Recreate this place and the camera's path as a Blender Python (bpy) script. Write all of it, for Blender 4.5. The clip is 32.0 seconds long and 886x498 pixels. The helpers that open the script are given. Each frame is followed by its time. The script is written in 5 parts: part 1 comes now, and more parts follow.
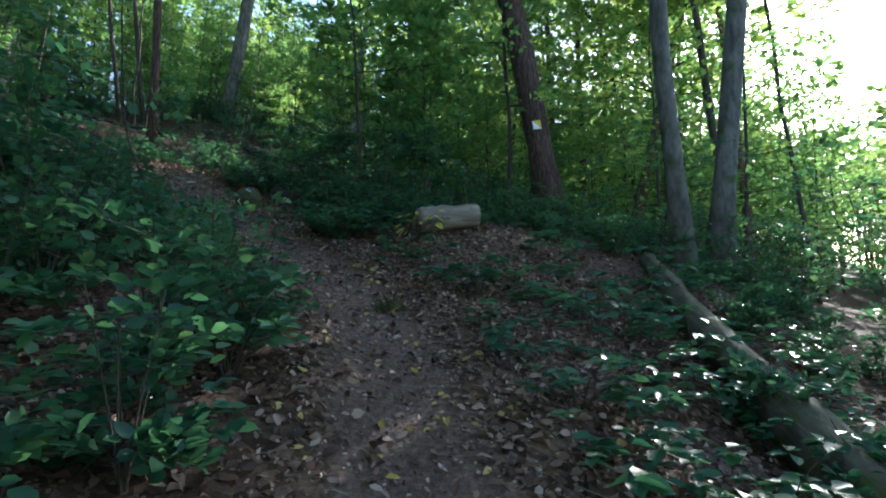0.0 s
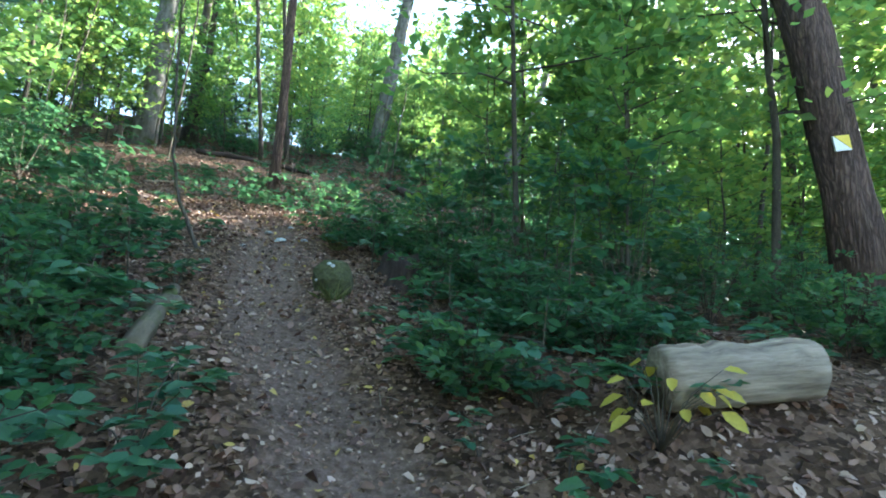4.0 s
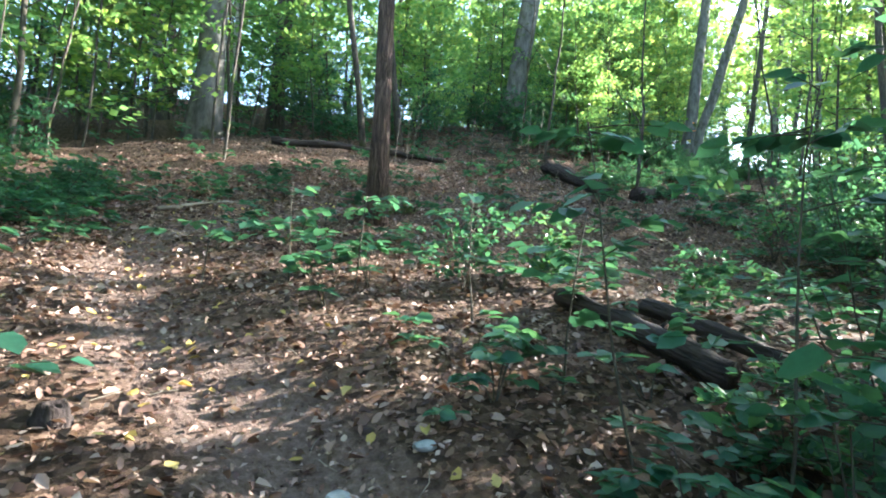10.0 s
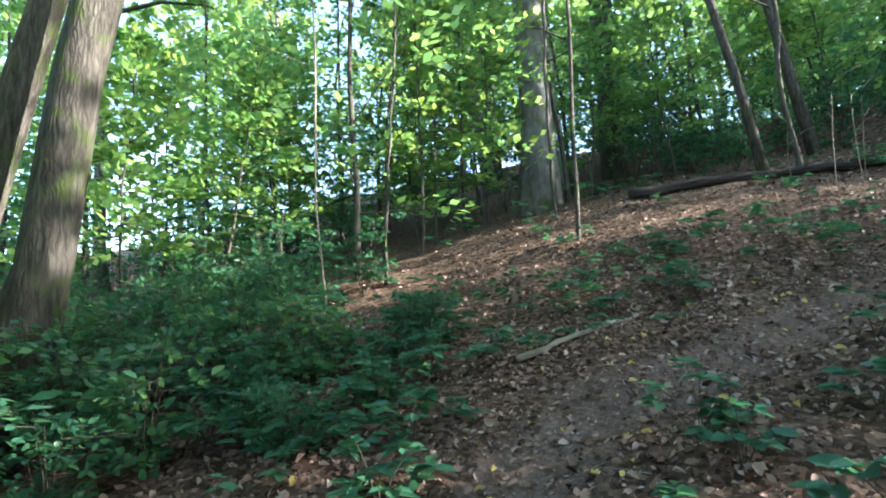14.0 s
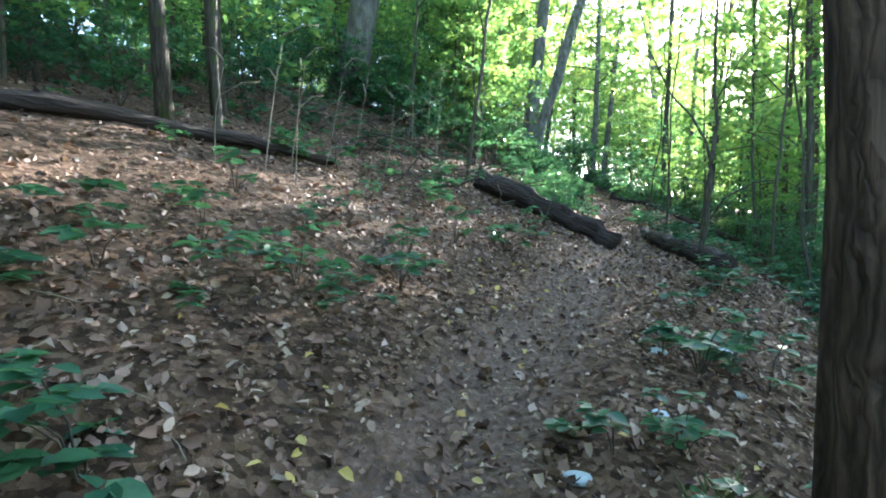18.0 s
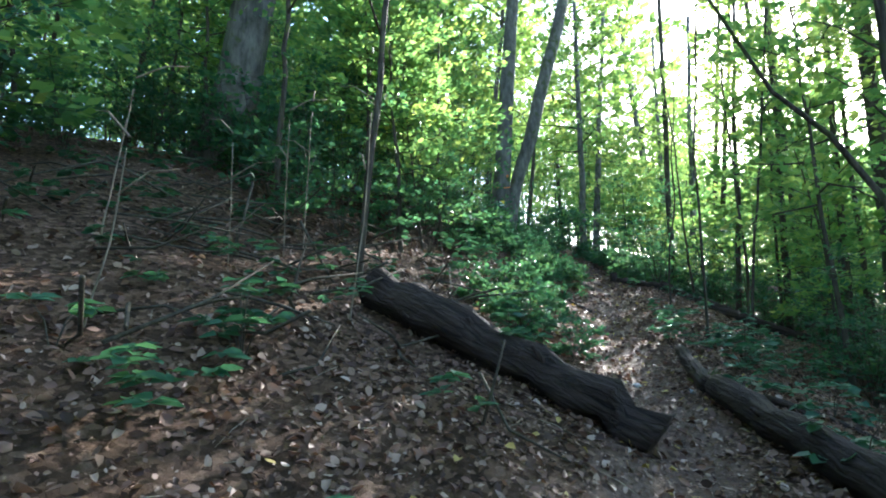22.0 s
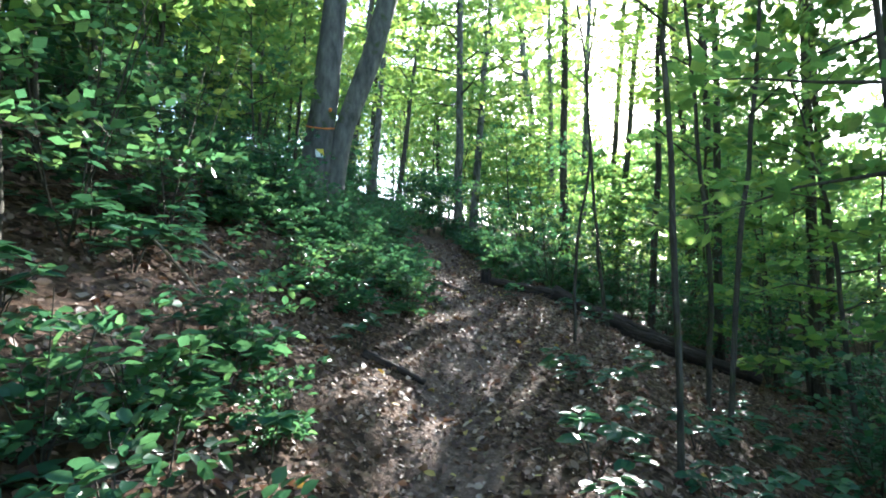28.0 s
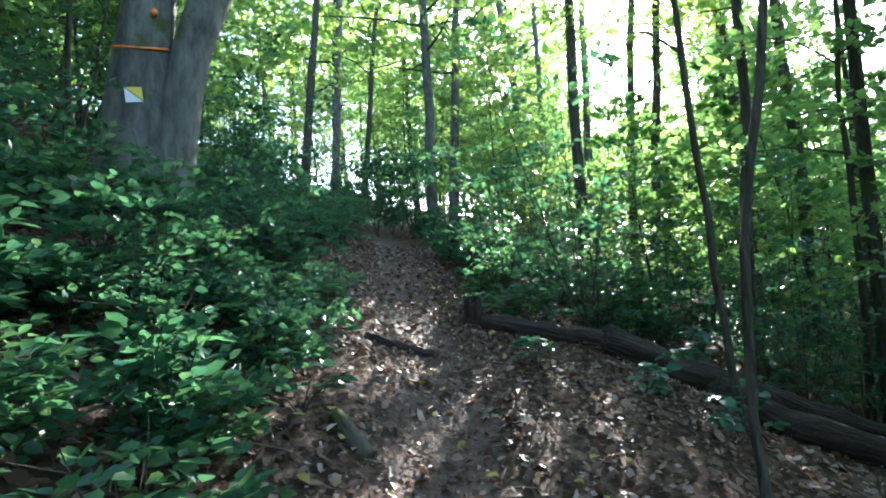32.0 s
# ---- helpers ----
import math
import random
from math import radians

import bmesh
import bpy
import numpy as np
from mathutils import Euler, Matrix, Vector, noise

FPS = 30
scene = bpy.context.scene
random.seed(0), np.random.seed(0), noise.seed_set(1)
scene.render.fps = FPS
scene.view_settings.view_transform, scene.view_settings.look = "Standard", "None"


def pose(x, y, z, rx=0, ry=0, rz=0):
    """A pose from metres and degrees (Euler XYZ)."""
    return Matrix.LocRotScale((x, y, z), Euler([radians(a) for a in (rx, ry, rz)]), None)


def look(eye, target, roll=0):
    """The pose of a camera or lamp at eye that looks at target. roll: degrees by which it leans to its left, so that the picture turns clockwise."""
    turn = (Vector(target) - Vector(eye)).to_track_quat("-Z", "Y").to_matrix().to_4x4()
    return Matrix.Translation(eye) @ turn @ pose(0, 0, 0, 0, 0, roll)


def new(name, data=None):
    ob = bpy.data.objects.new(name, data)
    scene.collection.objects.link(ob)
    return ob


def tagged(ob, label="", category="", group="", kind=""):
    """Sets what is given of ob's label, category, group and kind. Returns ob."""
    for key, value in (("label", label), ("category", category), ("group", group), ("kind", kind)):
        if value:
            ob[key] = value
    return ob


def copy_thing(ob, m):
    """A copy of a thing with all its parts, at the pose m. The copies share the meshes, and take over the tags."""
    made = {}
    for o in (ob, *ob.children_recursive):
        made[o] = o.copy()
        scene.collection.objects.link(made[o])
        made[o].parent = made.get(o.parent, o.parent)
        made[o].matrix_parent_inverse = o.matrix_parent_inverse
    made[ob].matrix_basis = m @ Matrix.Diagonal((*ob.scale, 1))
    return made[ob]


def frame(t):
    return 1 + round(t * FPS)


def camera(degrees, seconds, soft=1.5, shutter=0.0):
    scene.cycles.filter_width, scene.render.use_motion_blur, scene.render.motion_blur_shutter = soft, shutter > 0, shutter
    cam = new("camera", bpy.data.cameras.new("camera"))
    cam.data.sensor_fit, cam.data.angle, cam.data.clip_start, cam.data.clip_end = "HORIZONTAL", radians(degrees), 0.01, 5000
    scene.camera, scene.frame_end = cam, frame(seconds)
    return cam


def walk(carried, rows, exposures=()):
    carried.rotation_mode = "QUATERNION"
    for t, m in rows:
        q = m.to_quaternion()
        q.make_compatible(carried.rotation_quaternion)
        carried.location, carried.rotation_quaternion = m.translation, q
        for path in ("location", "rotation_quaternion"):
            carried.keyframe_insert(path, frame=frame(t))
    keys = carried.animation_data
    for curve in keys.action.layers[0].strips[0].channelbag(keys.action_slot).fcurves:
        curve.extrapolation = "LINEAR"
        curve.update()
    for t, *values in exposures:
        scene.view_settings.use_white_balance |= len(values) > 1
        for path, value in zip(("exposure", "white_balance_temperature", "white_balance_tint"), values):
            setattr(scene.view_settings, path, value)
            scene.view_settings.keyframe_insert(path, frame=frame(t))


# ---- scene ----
cam = camera(79.0, 32.0, soft=1.9)
PATH = [
    (0, (-0.032, -0.006, 1.538), (-0.036, 1.981, 1.764), 0.4),
    (0.5, (-0.066, 0.472, 1.751), (-0.092, 2.457, 1.997), -0.3),
    (1, (-0.087, 1.032, 1.98), (-0.062, 3.02, 2.197), 2.1),
    (1.5, (-0.018, 1.483, 2.16), (0.034, 3.46, 2.457), -0.6),
    (2, (-0.073, 1.946, 2.266), (-0.069, 3.917, 2.607), -0.8),
    (2.5, (-0.143, 2.445, 2.368), (-0.244, 4.424, 2.636), 0.9),
    (3, (-0.253, 2.964, 2.532), (-0.556, 4.923, 2.801), -0.8),
    (3.5, (-0.479, 3.373, 2.68), (-0.918, 5.293, 3.031), 2.8),
    (5.5, (-1.47, 5.334, 3.369), (-2.333, 7.128, 3.568), 1.2),
    (6, (-1.962, 5.9, 3.537), (-2.916, 7.642, 3.769), 3.5),
    (6.5, (-2.296, 6.354, 3.627), (-3.371, 8.036, 3.748), 4.5),
    (7, (-2.616, 6.792, 3.91), (-3.851, 8.357, 4.067), 1.2),
    (7.5, (-3.001, 7.058, 4.102), (-4.324, 8.536, 4.36), 4.4),
    (8, (-3.313, 7.474, 4.174), (-4.558, 9.033, 4.328), 1.8),
    (8.5, (-3.537, 7.859, 4.318), (-4.638, 9.521, 4.473), -0.6),
    (9, (-3.801, 8.311, 4.519), (-4.757, 10.067, 4.581), 2.6),
    (9.5, (-3.993, 8.721, 4.773), (-4.953, 10.47, 4.913), 0.6),
    (10, (-4.201, 9.041, 4.924), (-5.153, 10.792, 5.091), 2.9),
    (10.5, (-4.417, 9.464, 5.01), (-5.462, 11.169, 5.022), 0.7),
    (11, (-4.725, 9.733, 5.255), (-5.987, 11.28, 5.364), -0.6),
    (11.5, (-5.15, 10.06, 5.449), (-6.588, 11.448, 5.527), 0.0),
    (12, (-5.327, 10.271, 5.582), (-7.039, 11.305, 5.616), -4.8),
    (12.5, (-5.879, 10.474, 5.593), (-7.754, 11.149, 5.755), -2.4),
    (13, (-6.293, 10.625, 5.764), (-8.124, 11.401, 5.976), 0.3),
    (13.5, (-6.67, 10.745, 5.955), (-8.47, 11.566, 6.247), -2.4),
    (15.5, (-8.218, 11.198, 6.47), (-9.713, 12.509, 6.683), -1.4),
    (16, (-8.593, 11.654, 6.58), (-9.931, 13.124, 6.804), -2.8),
    (16.5, (-9.003, 11.992, 6.62), (-10.098, 13.655, 6.807), 0.9),
    (17, (-9.35, 12.557, 6.57), (-9.968, 14.456, 6.665), 0.5),
    (17.5, (-9.354, 12.889, 6.727), (-9.561, 14.873, 6.872), -3.4),
    (18, (-9.486, 13.559, 6.986), (-9.387, 15.556, 7.026), 1.5),
    (18.5, (-9.34, 14.261, 7.1), (-9.109, 16.247, 7.087), 0.1),
    (19, (-9.291, 14.824, 7.184), (-8.937, 16.79, 7.278), -0.5),
    (19.5, (-9.29, 15.265, 7.407), (-8.765, 17.192, 7.521), 1.3),
    (20, (-9.001, 15.896, 7.582), (-8.349, 17.78, 7.744), -0.8),
    (20.5, (-8.855, 16.385, 7.677), (-8.066, 18.215, 7.843), 0.1),
    (21, (-8.603, 16.888, 7.722), (-7.736, 18.68, 7.915), 1.1),
    (21.5, (-8.381, 17.256, 7.876), (-7.782, 19.149, 8.117), -0.4),
    (22, (-8.177, 17.701, 7.963), (-8.056, 19.674, 8.267), -1.2),
    (22.5, (-7.983, 17.885, 8.017), (-8.248, 19.835, 8.372), -2.6),
    (23, (-7.84, 18.31, 8.074), (-7.697, 20.283, 8.367), -1.5),
    (23.5, (-7.708, 18.81, 8.173), (-7.006, 20.672, 8.368), 1.5),
    (24, (-7.502, 19.152, 8.273), (-6.56, 20.913, 8.388), 0.4),
    (24.5, (-7.353, 19.553, 8.344), (-6.333, 21.273, 8.307), 1.9),
    (25, (-6.958, 20.069, 8.365), (-5.899, 21.766, 8.343), -0.1),
    (25.5, (-6.78, 20.283, 8.528), (-5.828, 22.037, 8.657), -1.3),
    (26, (-6.734, 20.809, 8.618), (-5.98, 22.653, 8.8), 6.1),
    (26.5, (-6.674, 21.107, 8.692), (-6.056, 23.009, 8.735), 3.9),
    (28.5, (-5.832, 23.154, 8.945), (-5.271, 25.058, 9.188), -1.8),
    (29, (-5.554, 23.727, 9.02), (-4.83, 25.572, 9.288), -2.8),
    (29.5, (-5.403, 24.214, 9.067), (-4.649, 26.047, 9.33), -1.6),
    (30, (-5.258, 24.675, 9.186), (-4.501, 26.515, 9.39), -0.3),
    (30.5, (-5.067, 25.103, 9.292), (-4.328, 26.947, 9.53), -4.3),
    (31, (-4.927, 25.629, 9.338), (-4.264, 27.498, 9.603), -2.2),
    (31.5, (-4.774, 26.011, 9.379), (-4.143, 27.899, 9.573), -3.6),
    (32, (-4.657, 26.441, 9.428), (-4.081, 28.35, 9.589), -4.3),
]
walk(cam, [(t, look(eye, target, roll)) for t, eye, target, roll in PATH],
     [(0.0, 2.05, 5750, 10), (1.0, 2.65, 5800, 10), (3.0, 3.2, 5950, 10), (6.0, 3.95, 6150, 10), (7.0, 3.95, 6150, 10), (8.0, 3.7, 6200, 10), (10.0, 3.4, 6000, 10), (12.0, 3.5, 6050, 10), (13.0, 3.15, 5950, 10), (16.0, 3.3, 5950, 10), (17.0, 3.7, 6000, 10), (18.0, 3.55, 5900, 10), (20.0, 2.75, 5700, 10), (24.0, 2.95, 5750, 10), (26.0, 3.05, 5800, 10), (29.0, 2.85, 5850, 10), (32.0, 3.05, 5700, 10)])

# ---- light ----
SUN_AZ, SUN_EL = -37.2, 21.4
SUN_DIR = Vector((-math.sin(radians(SUN_AZ)) * math.cos(radians(SUN_EL)), math.cos(radians(SUN_AZ)) * math.cos(radians(SUN_EL)), math.sin(radians(SUN_EL))))
world = bpy.data.worlds.new("sky")
scene.world = world
world.use_nodes = True
wn = world.node_tree
sky = wn.nodes.new("ShaderNodeTexSky")
sky.sky_type, sky.sun_disc = "NISHITA", False
sky.sun_elevation, sky.sun_rotation = radians(SUN_EL), radians(-SUN_AZ)
wn.links.new(sky.outputs[0], wn.nodes["Background"].inputs[0])
wn.nodes["Background"].inputs[1].default_value = 0.15
sun_data = bpy.data.lights.new("sun", "SUN")
sun_data.energy, sun_data.angle, sun_data.color = 5.0, radians(0.5), (1.0, 0.93, 0.82)
sun = new("sun", sun_data)
sun.matrix_world = look(SUN_DIR * 60 + Vector((-5, 15, 5)), (-5, 15, 5))

# ---- materials ----
def material(name):
    m = bpy.data.materials.new(name)
    m.use_nodes = True
    t = m.node_tree
    return m, t, t.nodes["Principled BSDF"]


def node(t, kind, **values):
    n = t.nodes.new(kind)
    for k, v in values.items():
        n.inputs[k.replace("_", " ")].default_value = v
    return n


def ramp(t, fac, stops):
    n = t.nodes.new("ShaderNodeValToRGB")
    e = n.color_ramp.elements
    while len(e) < len(stops):
        e.new(0.5)
    for q, (p, c) in zip(e, stops):
        q.position, q.color = p, (*c, 1)
    t.links.new(fac, n.inputs[0])
    return n.outputs[0]


def noise_at(t, scale, detail=6, rough=0.6, stretch=(1, 1, 1), coord="Object"):
    c = t.nodes.new("ShaderNodeTexCoord")
    m = t.nodes.new("ShaderNodeMapping")
    m.inputs["Scale"].default_value = stretch
    t.links.new(c.outputs[coord], m.inputs[0])
    n = node(t, "ShaderNodeTexNoise", Scale=scale, Detail=detail, Roughness=rough)
    t.links.new(m.outputs[0], n.inputs["Vector"])
    return n.outputs[0]


def mix(t, fac, a, b, how="MIX"):
    n = t.nodes.new("ShaderNodeMix")
    n.data_type, n.blend_type = "RGBA", how
    for i, v in ((0, fac), (6, a), (7, b)):
        if isinstance(v, (int, float)):
            n.inputs[i].default_value = v
        elif isinstance(v, tuple):
            n.inputs[i].default_value = (*v, 1)
        else:
            t.links.new(v, n.inputs[i])
    return n.outputs[2]


def bump(t, p, height, strength, distance):
    b = node(t, "ShaderNodeBump", Strength=strength, Distance=distance)
    t.links.new(height, b.inputs["Height"])
    t.links.new(b.outputs[0], p.inputs["Normal"])


def leaf_material(name, colours, through_gain=1.6, rough=0.45, share=0.5, own=0.65):
    """Thin leaves: each leaf has its own tone, reflects on top and lets light through."""
    m, t, p = material(name)
    g = t.nodes.new("ShaderNodeNewGeometry")
    o = t.nodes.new("ShaderNodeObjectInfo")
    a = node(t, "ShaderNodeMath")
    a.operation = "MULTIPLY_ADD"
    t.links.new(o.outputs["Random"], a.inputs[0])
    a.inputs[1].default_value = 1 - own
    sub = node(t, "ShaderNodeMath")
    sub.operation = "MULTIPLY"
    t.links.new(g.outputs["Random Per Island"], sub.inputs[0])
    sub.inputs[1].default_value = own
    t.links.new(sub.outputs[0], a.inputs[2])
    n = len(colours)
    col = ramp(t, a.outputs[0], [(i / (n - 1), c) for i, c in enumerate(colours)])
    vein = noise_at(t, 60, 3)
    col = mix(t, 0.25, col, ramp(t, vein, [(0.3, (0.3, 0.3, 0.3)), (0.7, (1, 1, 1))]), "MULTIPLY")
    t.links.new(col, p.inputs["Base Color"])
    p.inputs["Roughness"].default_value = rough
    p.inputs["Specular IOR Level"].default_value = 0.28
    tr = t.nodes.new("ShaderNodeBsdfTranslucent")
    t.links.new(mix(t, 1.0, col, (through_gain * 1.12, through_gain, through_gain * 0.72), "MULTIPLY"), tr.inputs[0])
    ms = t.nodes.new("ShaderNodeMixShader")
    ms.inputs[0].default_value = share
    t.links.new(p.outputs[0], ms.inputs[1])
    t.links.new(tr.outputs[0], ms.inputs[2])
    t.links.new(ms.outputs[0], t.nodes["Material Output"].inputs[0])
    return m


def node_colour(t, scale):
    n = node(t, "ShaderNodeTexNoise", Scale=scale, Detail=3.0)
    c = t.nodes.new("ShaderNodeTexCoord")
    t.links.new(c.outputs["Object"], n.inputs["Vector"])
    return n.outputs["Color"]


def bark_material(name, dark, light, scale, stretch, strength, moss=0.0, rough=0.9, furrow=0.0):
    m, t, p = material(name)
    fine = noise_at(t, scale, 8, 0.65, stretch)
    crack = node(t, "ShaderNodeTexVoronoi", Scale=scale * 1.1)
    crack.feature = "DISTANCE_TO_EDGE"
    cm = t.nodes.new("ShaderNodeMapping")
    cm.inputs["Scale"].default_value = stretch
    cc = t.nodes.new("ShaderNodeTexCoord")
    warp = mix(t, 0.035, cc.outputs["Object"], node_colour(t, 6.0), "LINEAR_LIGHT")
    t.links.new(warp, cm.inputs[0])
    t.links.new(cm.outputs[0], crack.inputs["Vector"])
    broad = noise_at(t, 1.3, 4)
    col = ramp(t, fine, [(0.3, dark), (0.68, light)])
    col = mix(t, 0.55, col, ramp(t, broad, [(0.3, (0.5, 0.5, 0.5)), (0.7, (1.15, 1.12, 1.05))]), "MULTIPLY")
    if furrow:
        col = mix(t, furrow, col, ramp(t, crack.outputs["Distance"], [(0.0, (0.25, 0.23, 0.22)), (0.22, (1.1, 1.08, 1.05))]), "MULTIPLY")
    if moss:
        green = ramp(t, noise_at(t, 3.5, 6), [(0.62 - moss * 0.3, (0, 0, 0)), (0.72 - moss * 0.2, (1, 1, 1))])
        col = mix(t, green, col, (0.055, 0.075, 0.02))
    t.links.new(col, p.inputs["Base Color"])
    p.inputs["Roughness"].default_value = rough
    p.inputs["Specular IOR Level"].default_value = 0.2
    rise = node(t, "ShaderNodeMath")
    rise.operation = "MULTIPLY_ADD"
    t.links.new(crack.outputs["Distance"], rise.inputs[0])
    rise.inputs[1].default_value = 3.0 * furrow
    t.links.new(fine, rise.inputs[2])
    bump(t, p, rise.outputs[0], strength, 0.03)
    return m


def plain(name, a, b, scale=20, rough=0.8, strength=0.3, distance=0.01):
    m, t, p = material(name)
    n = noise_at(t, scale, 6)
    t.links.new(ramp(t, n, [(0.3, a), (0.7, b)]), p.inputs["Base Color"])
    p.inputs["Roughness"].default_value = rough
    bump(t, p, n, strength, distance)
    return m


M_UNDER = leaf_material("beech_leaves", [(0.042, 0.105, 0.045), (0.066, 0.145, 0.055), (0.105, 0.185, 0.06), (0.19, 0.245, 0.065)], 2.7, 0.45, 0.6)
M_CANOPY = leaf_material("canopy_leaves", [(0.07, 0.145, 0.05), (0.115, 0.195, 0.06), (0.19, 0.245, 0.07)], 2.6, 0.45, 0.58)
M_SHRUB = leaf_material("shrub_leaves", [(0.022, 0.075, 0.048), (0.034, 0.105, 0.062), (0.05, 0.135, 0.065), (0.09, 0.165, 0.06)], 1.9, 0.36)
M_HERB = leaf_material("herb_leaves", [(0.025, 0.085, 0.055), (0.04, 0.125, 0.075), (0.065, 0.165, 0.075)], 1.6, 0.38, 0.4)
M_YELLOW = leaf_material("yellowing_leaves", [(0.3, 0.3, 0.05), (0.42, 0.36, 0.06), (0.25, 0.3, 0.05)], 1.3, 0.5, 0.4)
M_LITTER = leaf_material("dry_leaves", [(0.04, 0.022, 0.016), (0.09, 0.049, 0.035), (0.17, 0.098, 0.07), (0.25, 0.155, 0.115), (0.42, 0.32, 0.26)], 0.8, 0.6, 0.15, 1.0)
M_FALLEN_YELLOW = leaf_material("fallen_yellow_leaves", [(0.3, 0.2, 0.05), (0.45, 0.34, 0.1), (0.36, 0.3, 0.16)], 0.9, 0.6, 0.2)
M_BEECH = bark_material("beech_bark", (0.05, 0.05, 0.047), (0.2, 0.195, 0.18), 8, (1, 1, 0.35), 0.6, 0.15, 0.85, 0.12)
M_PINE = bark_material("pine_bark", (0.045, 0.03, 0.026), (0.17, 0.115, 0.095), 24, (1, 1, 0.1), 1.0, 0.0, 0.9, 0.6)
M_DARK = bark_material("dark_bark", (0.035, 0.03, 0.025), (0.13, 0.115, 0.098), 20, (1, 1, 0.14), 0.8, 0.3, 0.9, 0.4)
M_PALE = bark_material("pale_bark", (0.2, 0.19, 0.16), (0.5, 0.48, 0.42), 10, (1, 1, 0.5), 0.3)
M_RED = bark_material("reddish_bark", (0.08, 0.05, 0.03), (0.2, 0.13, 0.08), 20, (1, 1, 0.25), 0.7, 0.0, 0.9, 0.45)
M_TWIG = bark_material("twig_bark", (0.03, 0.026, 0.02), (0.1, 0.09, 0.07), 30, (1, 1, 0.3), 0.3)
M_ROT = bark_material("rotten_wood", (0.012, 0.009, 0.009), (0.07, 0.052, 0.046), 18, (1, 1, 0.1), 1.0, 0.0, 0.85, 0.35)
M_MOSSY = bark_material("mossy_bark", (0.045, 0.037, 0.028), (0.16, 0.14, 0.105), 12, (1, 1, 0.2), 0.8, 0.45)
M_CUT = bark_material("weathered_wood", (0.09, 0.072, 0.055), (0.36, 0.31, 0.25), 16, (1, 1, 0.12), 0.8)
M_STICK = bark_material("bare_stick", (0.13, 0.1, 0.075), (0.34, 0.29, 0.23), 18, (1, 1, 0.2), 0.5)
M_MOSS = plain("moss", (0.02, 0.025, 0.008), (0.07, 0.075, 0.025), 26, 0.95, 0.9, 0.03)
M_STONE = plain("stone", (0.13, 0.14, 0.14), (0.3, 0.32, 0.33), 14)
M_WHITE = plain("white_paint", (0.68, 0.7, 0.72), (0.8, 0.8, 0.8), 40, 0.6, 0.1)
M_GOLD = plain("yellow_paint", (0.68, 0.5, 0.05), (0.78, 0.6, 0.08), 40, 0.6, 0.1)
M_ORANGE = plain("orange_paint", (0.75, 0.17, 0.03), (0.85, 0.26, 0.05), 40, 0.6, 0.1)
M_FUNGUS = plain("white_fungus", (0.16, 0.18, 0.18), (0.42, 0.45, 0.45), 30, 0.6, 0.3)

M_GROUND, gt, gp = material("forest_floor")
att = gt.nodes.new("ShaderNodeAttribute")
att.attribute_name = "trodden"
grain = noise_at(gt, 22, 10, 0.7)
vor = node(gt, "ShaderNodeTexVoronoi", Scale=24.0, Randomness=1.0)
tc = gt.nodes.new("ShaderNodeTexCoord")
gt.links.new(tc.outputs["Object"], vor.inputs["Vector"])
flake = node(gt, "ShaderNodeSeparateColor")
gt.links.new(vor.outputs["Color"], flake.inputs[0])
litter = ramp(gt, flake.outputs[0], [(0.0, (0.035, 0.022, 0.015)), (0.35, (0.08, 0.05, 0.033)), (0.7, (0.14, 0.09, 0.062)), (1.0, (0.22, 0.15, 0.11))])
litter = mix(gt, 0.7, litter, ramp(gt, grain, [(0.3, (0.35, 0.33, 0.3)), (0.65, (1.1, 1.05, 1.0))]), "MULTIPLY")
earth = ramp(gt, grain, [(0.25, (0.05, 0.034, 0.026)), (0.45, (0.125, 0.086, 0.068)), (0.58, (0.185, 0.13, 0.106)), (0.75, (0.3, 0.225, 0.185))])
earth = mix(gt, 0.4, earth, ramp(gt, noise_at(gt, 1.2, 5), [(0.35, (0.6, 0.58, 0.56)), (0.65, (1.1, 1.08, 1.06))]), "MULTIPLY")
edge = node(gt, "ShaderNodeMath")
edge.operation = "MULTIPLY_ADD"
gt.links.new(noise_at(gt, 7, 5), edge.inputs[0])
edge.inputs[1].default_value = 0.9
gt.links.new(att.outputs["Fac"], edge.inputs[2])
worn = ramp(gt, edge.outputs[0], [(0.7, (0, 0, 0)), (1.1, (1, 1, 1))])
gt.links.new(mix(gt, worn, litter, earth), gp.inputs["Base Color"])
gp.inputs["Roughness"].default_value = 0.95
gp.inputs["Specular IOR Level"].default_value = 0.15
bh = node(gt, "ShaderNodeMath")
bh.operation = "ADD"
gt.links.new(grain, bh.inputs[0])
gt.links.new(flake.outputs[1], bh.inputs[1])
bump(gt, gp, bh.outputs[0], 1.0, 0.04)


# ---- mesh tools ----
def mesh_np(name, verts, faces, mat, smooth=False):
    """A mesh from arrays: verts (n, 3), faces (m, k)."""
    verts = np.asarray(verts, np.float32)
    faces = np.asarray(faces, np.int32)
    me = bpy.data.meshes.new(name)
    me.vertices.add(len(verts))
    me.vertices.foreach_set("co", verts.ravel())
    k = faces.shape[1]
    me.loops.add(faces.size)
    me.loops.foreach_set("vertex_index", faces.ravel())
    me.polygons.add(len(faces))
    me.polygons.foreach_set("loop_start", np.arange(0, faces.size, k, dtype=np.int32))
    me.polygons.foreach_set("loop_total", np.full(len(faces), k, np.int32))
    if smooth:
        me.polygons.foreach_set("use_smooth", np.ones(len(faces), bool))
    me.materials.append(mat)
    me.update(calc_edges=True)
    return me


def part(name, me, parent, label=""):
    ob = new(name, me)
    ob.parent = parent
    if label:
        ob["label"] = label
    return ob


